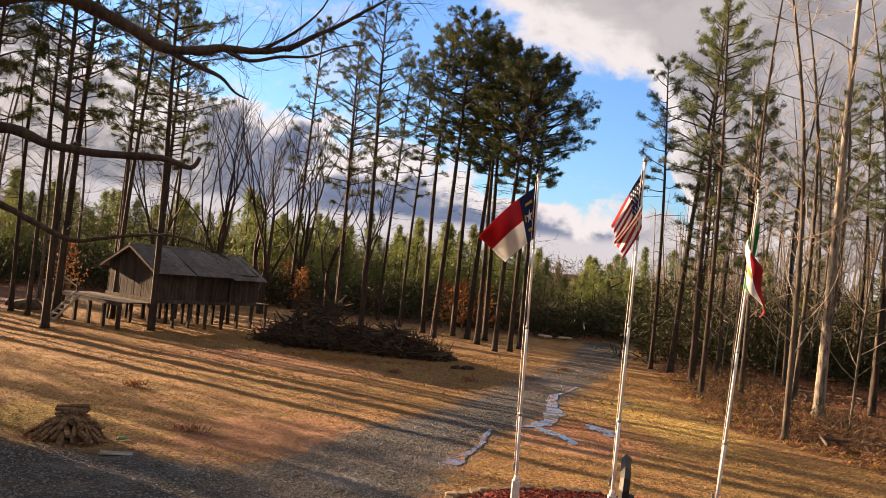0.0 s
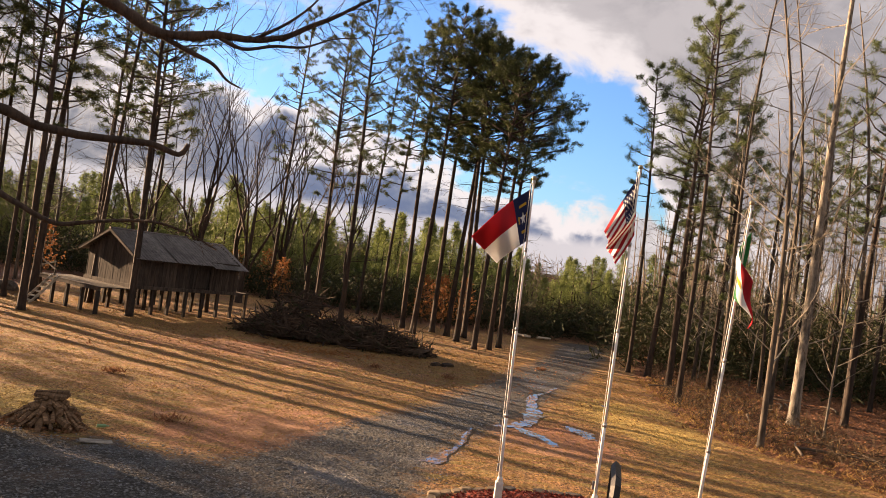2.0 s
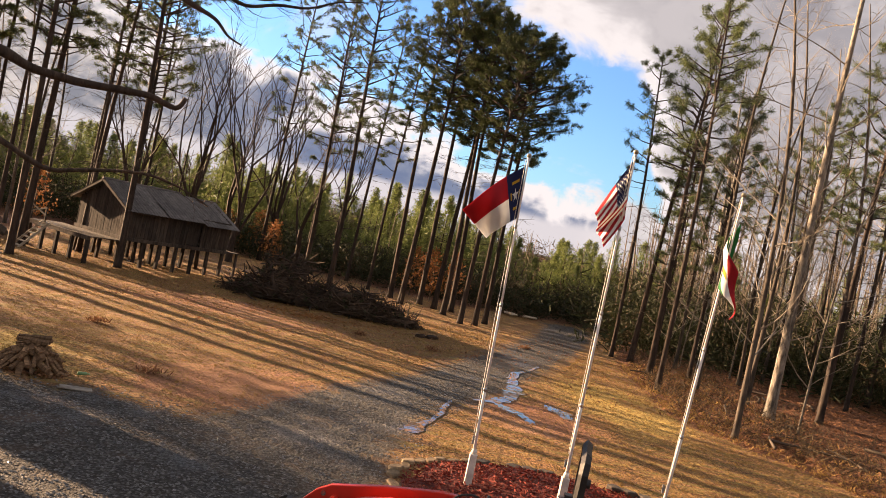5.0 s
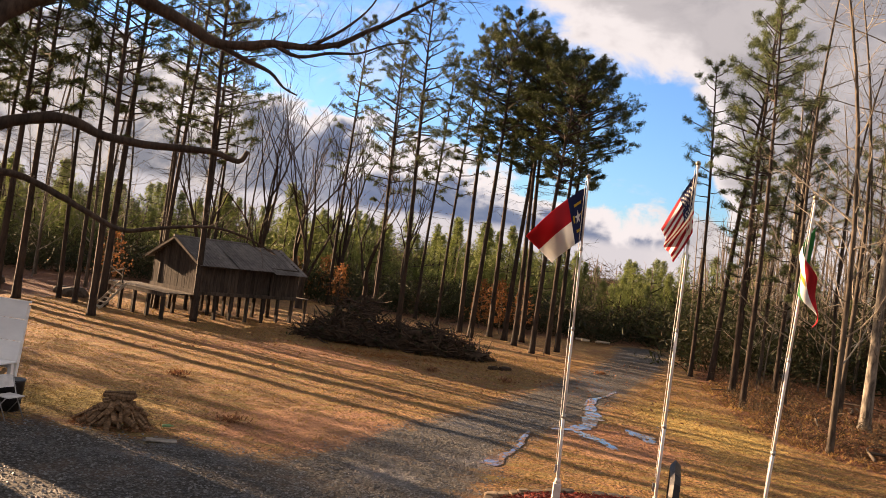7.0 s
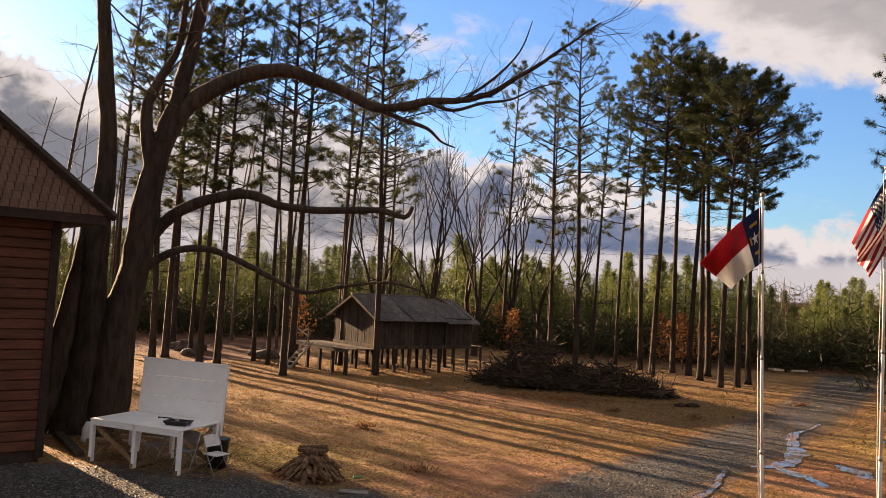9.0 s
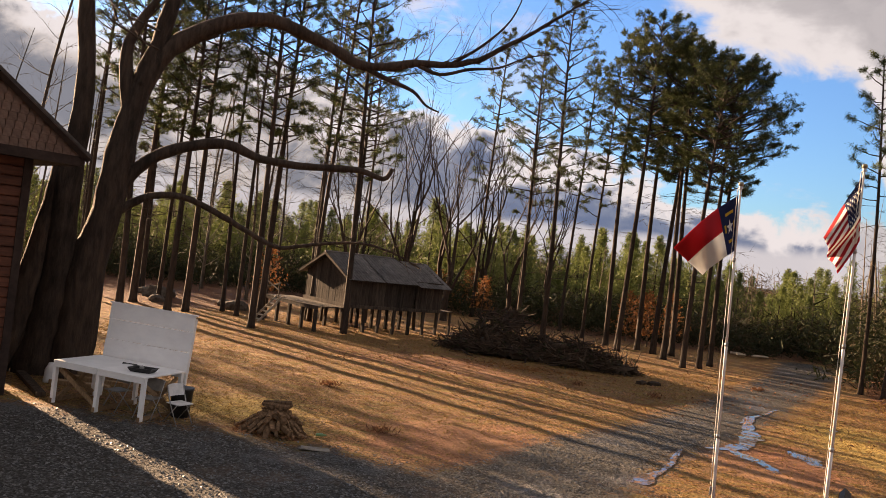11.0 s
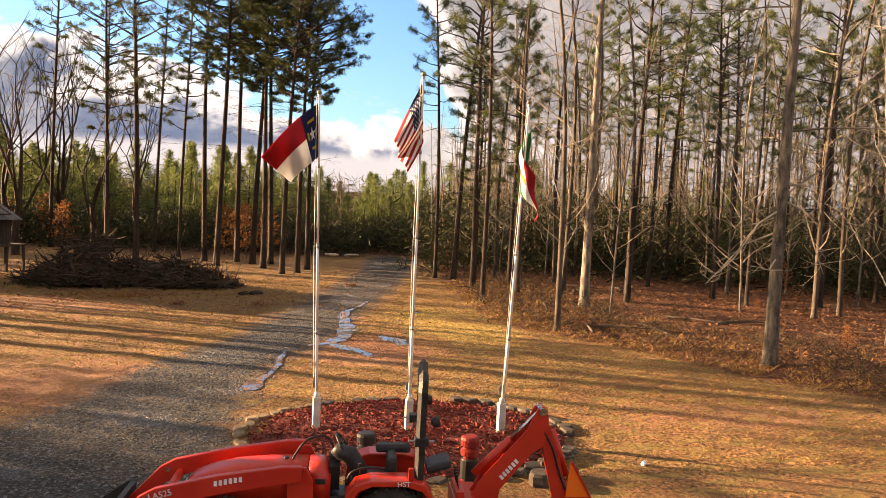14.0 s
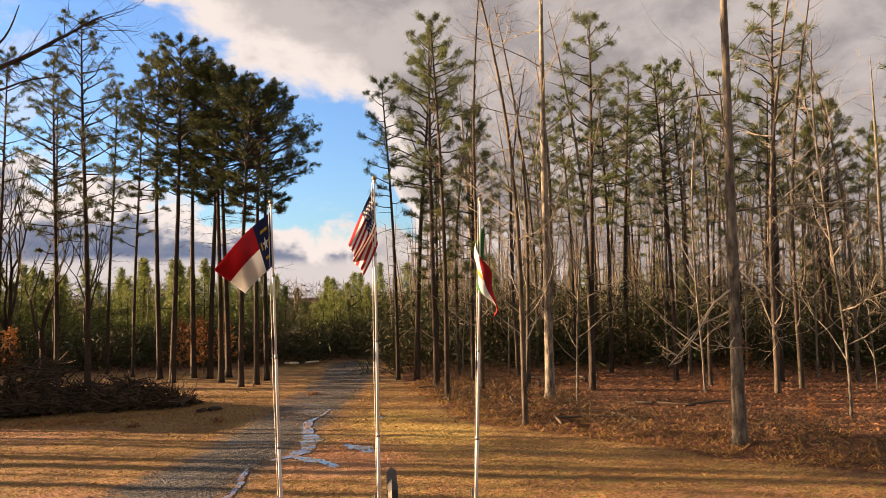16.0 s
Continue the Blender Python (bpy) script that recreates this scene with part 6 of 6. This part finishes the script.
tpart("seat", Mesh().box(0.36, -0.24, 0.72, 0.86, 0.24, 0.86), vinyl, "black vinyl seat", bevel=0.05)
tpart("backrest", loft([[(x, y, z) for x, y in ((0.30, -.24), (0.42, -.24), (0.42, .24), (0.30, .24))] for x, z in ((0, 0.80), (0, 1.12))]), vinyl, "black vinyl backrest", bevel=0.05)
tpart("arm_pad", Mesh().box(0.12, -0.27, 1.06, 0.55, -0.12, 1.17), vinyl, "black padded armrest", bevel=0.04)
tpart("arm_pad", Mesh().tube([(1.06, 0.12, 1.12), (1.02, 0.12, 1.16), (0.86, 0.13, 1.12), (0.75, 0.14, 0.95), (0.72, 0.14, 0.70)], [0.05, 0.095, 0.11, 0.10, 0.08], 12), vinyl, "black folded seat cushion", True)
tpart("rear_seat", loft([[(x, y, z + dz) for y, dz in ((-.2, 0), (.2, 0), (.2, .10), (-.2, .10))] for x, z in ((-0.06, 0.90), (-0.36, 0.98))]), vinyl, "black backhoe seat", bevel=0.04)
for s in (-1, 1):
    prof = [(0.92, 0.55), (0.90, 0.80), (0.80, 0.93), (0.62, 0.985), (0.20, 0.99), (0.0, 0.95), (-0.10, 0.80), (-0.10, 0.70), (0.02, 0.86), (0.22, 0.92), (0.60, 0.915), (0.74, 0.86), (0.82, 0.75), (0.84, 0.55)]
    fender = tpart("fender", plate(prof, *sorted((s * 0.34, s * 0.66))), tractor_red, bevel=0.015)
    inner = tpart("fender_panel", plate([(0.86, 0.55), (0.80, 0.86), (0.62, 0.95), (0.10, 0.95), (-0.05, 0.80), (-0.05, 0.55)], *sorted((s * 0.34, s * 0.36))), tractor_red)
    tpart("tail_lamp", Mesh().box(0.13, s * 0.60 - 0.03, 0.985, 0.19, s * 0.60 + 0.03, 1.12), sign_red, bevel=0.01)
    # wheels
    for nm, x, r, w in (("rear_wheel", 0.38, 0.45, 0.28), ("front_wheel", 2.25, 0.36, 0.20)):
        y = s * (0.50 if nm == "rear_wheel" else 0.52)
        wh = part("wheel", Mesh().tube([(x, y - w * 0.18, r), (x, y + w * 0.18, r)], [r * 0.56, r * 0.56], 20), decal, tractor, "pale steel wheel disc")
        tyre = Mesh()
        ring = ((-0.5, 0.62), (-0.5, 0.90), (-0.36, 1.0), (0.36, 1.0), (0.5, 0.90), (0.5, 0.62))
        for i in range(28):
            a = 6.2832 * i / 28
            tyre.v += [(x + math.cos(a) * r * q * 0.965, y + b * w, r + math.sin(a) * r * q * 0.965) for b, q in ring]
        tyre.f = [(i * 6 + k, i * 6 + k + 1, ((i + 1) % 28) * 6 + k + 1, ((i + 1) % 28) * 6 + k) for i in range(28) for k in range(5)]
        tpart("tyre", tyre, rubber, parent=wh, smooth=True)
        lug = Mesh()
        for i in range(22):
            a = 6.2832 * i / 22
            for sd in (-1, 1):
                b = a + (0.14 if sd > 0 else 0.0)
                p = Vector((x + math.cos(b) * r * 0.97, y, r + math.sin(b) * r * 0.97))
                q = Vector((x + math.cos(b + 0.16) * r * 0.95, y + sd * w * 0.47, r + math.sin(b + 0.16) * r * 0.95))
                lug.tube([p, q], [0.030 * r / 0.6 + 0.008] * 2, 4)
        tagged(tpart("tread", lug, rubber, parent=wh), kind="stuff")
# roll bar
bar = [(0.06, 0.50, 0.62), (0.06, 0.50, 1.40), (0.055, 0.50, 1.98), (0.05, 0.46, 2.09), (0.045, 0.36, 2.15), (0.02, 0.0, 2.15), (-0.01, -0.36, 2.15), (-0.015, -0.46, 2.09), (-0.02, -0.50, 1.98), (-0.02, -0.50, 0.62)]
rops = tpart("roll_bar", Mesh().tube(bar, [0.058] * len(bar), 4), black_paint, "black square-tube roll bar")
for y in (-0.5, 0.5):
    tpart("hinge", Mesh().box(-0.03, y - 0.07, 1.36, 0.13, y + 0.07, 1.46), black_plastic, parent=rops, bevel=0.01)
    tpart("pin", Mesh().tube([(-0.10, y, 1.41), (0.20, y, 1.41)], [0.014, 0.014], 8), grey_metal, parent=rops)
    tpart("work_lamp", Mesh().tube([(-0.05, y, 1.64), (-0.09, y, 1.64), (-0.15, y, 1.64)], [0.03, 0.065, 0.06], 12), black_plastic, parent=rops, smooth=True)
# front loader
for s in (-1, 1):
    arm = [(1.40, 1.10), (1.62, 1.10), (2.35, 0.99), (3.02, 0.84), (3.20, 0.74), (3.62, 0.30), (3.50, 0.22), (3.08, 0.58), (2.85, 0.66), (2.2, 0.80), (1.40, 0.93)]
    la = tpart("loader_arm", plate(arm, *sorted((s * 0.46, s * 0.55))), tractor_red, bevel=0.012)
    tpart("pivot_pin", Mesh().tube([(3.10, s * 0.44, 0.72), (3.10, s * 0.575, 0.72)], [0.035, 0.035], 12), chrome, parent=la)
    tpart("loader_post", plate([(1.25, 0.40), (1.55, 0.40), (1.58, 0.92), (1.50, 1.06), (1.36, 1.06), (1.28, 0.92)], *sorted((s * 0.40, s * 0.45))), tractor_red, bevel=0.01)
    tpart("lift_cylinder", Mesh().tube([(1.5, s * 0.50, 0.52), (2.2, s * 0.50, 0.62)], [0.035, 0.035], 10), black_plastic)
    tpart("lift_rod", Mesh().tube([(2.2, s * 0.50, 0.62), (2.7, s * 0.50, 0.68)], [0.018, 0.018], 10), chrome)
tpart("cross_tube", Mesh().tube([(2.95, -0.46, 0.68), (2.95, 0.46, 0.68)], [0.05, 0.05], 10), tractor_red)
bk = []
for y in (-0.78, 0.78):
    bk.append([(3.55, y, 0.46), (3.60, y, 0.06), (3.72, y, 0.02), (4.28, y, 0.02), (4.28, y, 0.05), (3.74, y, 0.06), (3.66, y, 0.10), (3.62, y, 0.46)])
tpart("loader_bucket", loft(bk), black_paint, "scraped dark loader bucket")
for y in (-0.77, 0.77):
    tpart("bucket_side", plate([(3.56, 0.46), (3.60, 0.05), (4.26, 0.03), (3.66, 0.46)], *sorted((y, y * 0.97))), black_paint)
hose = smooth_line([(1.56, 0.05, 0.99), (1.50, 0.0, 1.10), (1.38, -0.05, 1.24), (1.18, -0.1, 1.27), (1.08, -0.1, 1.16), (1.05, -0.1, 1.0)], 5)
tpart("hose", Mesh().tube(hose, [0.014] * len(hose), 6), black_plastic, "black looped hydraulic hose", True)
tpart("filler_cap", Mesh().tube([(1.62, 0.0, 1.02), (1.62, 0, 1.045)], [0.035, 0.03], 10), black_plastic)
tpart("lever", Mesh().tube([(0.72, 0.30, 0.85), (0.74, 0.33, 1.0), (0.75, 0.33, 1.08)], [0.010, 0.010, 0.022], 8), black_plastic)
handrail = smooth_line([(0.90, 0.36, 0.84), (0.84, 0.36, 0.98), (0.66, 0.36, 1.04), (0.45, 0.36, 1.03)], 4)
tpart("hand_rail", Mesh().tube(handrail, [0.016] * len(handrail), 6), black_plastic, "", True)
# backhoe
for y in (-0.10, 0.10):
    tpart("boom_plate", plate([(-0.62, 0.60), (-0.75, 0.84), (-1.28, 1.44), (-1.40, 1.70), (-1.47, 1.74), (-1.53, 1.70), (-1.56, 1.45), (-1.50, 1.24), (-1.36, 1.16), (-0.98, 0.70), (-0.95, 0.50)], *sorted((y, y * 0.75))), tractor_red, bevel=0.006)
boom = tpart("boom", plate([(-0.64, 0.52), (-0.72, 0.74), (-1.35, 1.46), (-1.47, 1.36), (-0.95, 0.66), (-0.92, 0.50)], -0.07, 0.07), tractor_red, bevel=0.01)
tpart("boom_pin", Mesh().tube([(-1.465, -0.14, 1.68), (-1.465, 0.14, 1.68)], [0.05, 0.05], 12), chrome, parent=boom)
tpart("boom_cylinder", Mesh().tube([(-0.66, 0, 0.86), (-1.10, 0, 1.30)], [0.050, 0.050], 12), tractor_red, smooth=True)
tpart("boom_rod", Mesh().tube([(-1.10, 0, 1.30), (-1.44, 0, 1.66)], [0.024, 0.024], 12), chrome, "bright chrome hydraulic rod", True)
dip = tpart("dipper", plate([(-1.40, 1.62), (-1.52, 1.62), (-1.66, 1.30), (-1.90, 0.44), (-1.80, 0.36), (-1.70, 0.42), (-1.50, 1.20)], -0.06, 0.06), tractor_red, bevel=0.01)
tpart("dipper_cylinder", Mesh().tube([(-1.62, 0.0, 1.42), (-1.83, 0.0, 0.86)], [0.045, 0.045], 12), tractor_red, smooth=True)
tpart("dipper_rod", Mesh().tube([(-1.83, 0, 0.86), (-1.93, 0, 0.58)], [0.022, 0.022], 10), chrome)
dipper_hose = smooth_line([(-1.50, 0.09, 1.42), (-1.62, 0.10, 1.20), (-1.70, 0.10, 0.95), (-1.80, 0.10, 0.70)], 4)
tpart("hose", Mesh().tube(dipper_hose, [0.014] * len(dipper_hose), 6), black_plastic, "black hydraulic hose", True)
sc = []
for y in (-0.20, 0.20):
    sc.append([(-1.78, y, 0.44), (-1.98, y, 0.42), (-2.10, y, 0.25), (-2.02, y, 0.06), (-1.80, y, 0.02), (-1.84, y, 0.05), (-1.99, y, 0.10), (-2.05, y, 0.25), (-1.95, y, 0.37), (-1.80, y, 0.39)])
tpart("digging_bucket", loft(sc), black_paint, "dark digging bucket")
for y in (-0.16, 0.0, 0.16):
    tpart("tooth", plate([(-1.82, 0.0), (-1.70, 0.01), (-1.82, 0.05)], y - 0.03, y + 0.03), grey_metal)
for s in (-1, 1):
    tpart("stabilizer", plate([(-0.52, 0.60), (-0.62, 0.60), (-0.70, 0.10), (-0.58, 0.10)], *sorted((s * 0.45, s * 0.53))), tractor_red, bevel=0.008)
    tpart("stabilizer_pad", Mesh().box(-0.78, s * 0.49 - 0.12, 0.0, -0.50, s * 0.49 + 0.12, 0.05), black_paint)
tpart("swing_frame", Mesh().box(-0.72, -0.40, 0.38, -0.40, 0.40, 0.62), tractor_red, bevel=0.02)
tpart("control_tower", Mesh().box(-0.52, -0.26, 0.60, -0.42, 0.26, 0.72), tractor_red, bevel=0.01)
for y in (-0.15, -0.05, 0.05, 0.15):
    tpart("control_lever", Mesh().tube([(-0.46, y, 0.72), (-0.44, y, 0.86), (-0.44, y, 0.90)], [0.007, 0.007, 0.018], 8), black_plastic)
# slow-vehicle triangle
m = plate([(-1.84, 1.06), (-2.10, 0.62), (-1.80, 0.62)], 0.12, 0.13)
tri = tpart("warning_triangle", m, orange_sign, "bright orange slow-vehicle triangle")
tpart("border", plate([(-1.84, 1.06), (-1.875, 1.06), (-2.14, 0.60), (-2.10, 0.62)], 0.115, 0.14), sign_red, parent=tri)
tpart("border", plate([(-2.14, 0.60), (-1.79, 0.60), (-1.80, 0.625), (-2.10, 0.625)], 0.115, 0.14), sign_red, parent=tri)


def lettering(text, size, mat, m, parent):
    c = bpy.data.curves.new("lettering", "FONT")
    c.body, c.size, c.extrude, c.align_x = text, size, 0.002, "CENTER"
    tmp = new("lettering", c)
    me = bpy.data.meshes.new_from_object(tmp.evaluated_get(bpy.context.evaluated_depsgraph_get()))
    bpy.data.objects.remove(tmp)
    me.materials.append(mat)
    return part("lettering", me, mat, parent, m=m)


# writing on its left side: x of the letters runs to the rear
def side_text(text, size, x, y, z, tilt):
    m = Matrix(((-1, 0, 0, x), (0, 0, 1, y), (0, 1, 0, z), (0, 0, 0, 1))) @ pose(0, 0, 0, 0, 0, tilt)
    return lettering(text, size, decal, m, tractor)


side_text("HST", 0.085, 0.24, 0.664, 0.925, 2)
side_text("LA525", 0.10, 2.95, 0.554, 0.74, 15)
for i in range(6):
    tpart("name_bar", Mesh().box(2.34 - i * 0.055, 0.552, 0.875 + i * 0.010, 2.375 - i * 0.055, 0.556, 0.935 + i * 0.010), decal)
    u = i / 6
    tpart("name_bar", Mesh().box(-0.035, -0.002, -0.03, 0.0, 0.002, 0.03), decal).matrix_basis = pose(-0.98 - 0.21 * u, 0.103, 0.84 + 0.24 * u, 0, 45, 0)
tpart("label", Mesh().box(1.40, 0.306, 0.82, 1.47, 0.312, 0.95), yellow_decal, "yellow warning label")
tpart("label", Mesh().box(1.32, 0.306, 0.80, 1.39, 0.312, 0.97), black_plastic, "dark warning label")
tpart("label", Mesh().box(1.14, 0.304, 0.82, 1.26, 0.310, 0.88), black_plastic, "dark data plate")
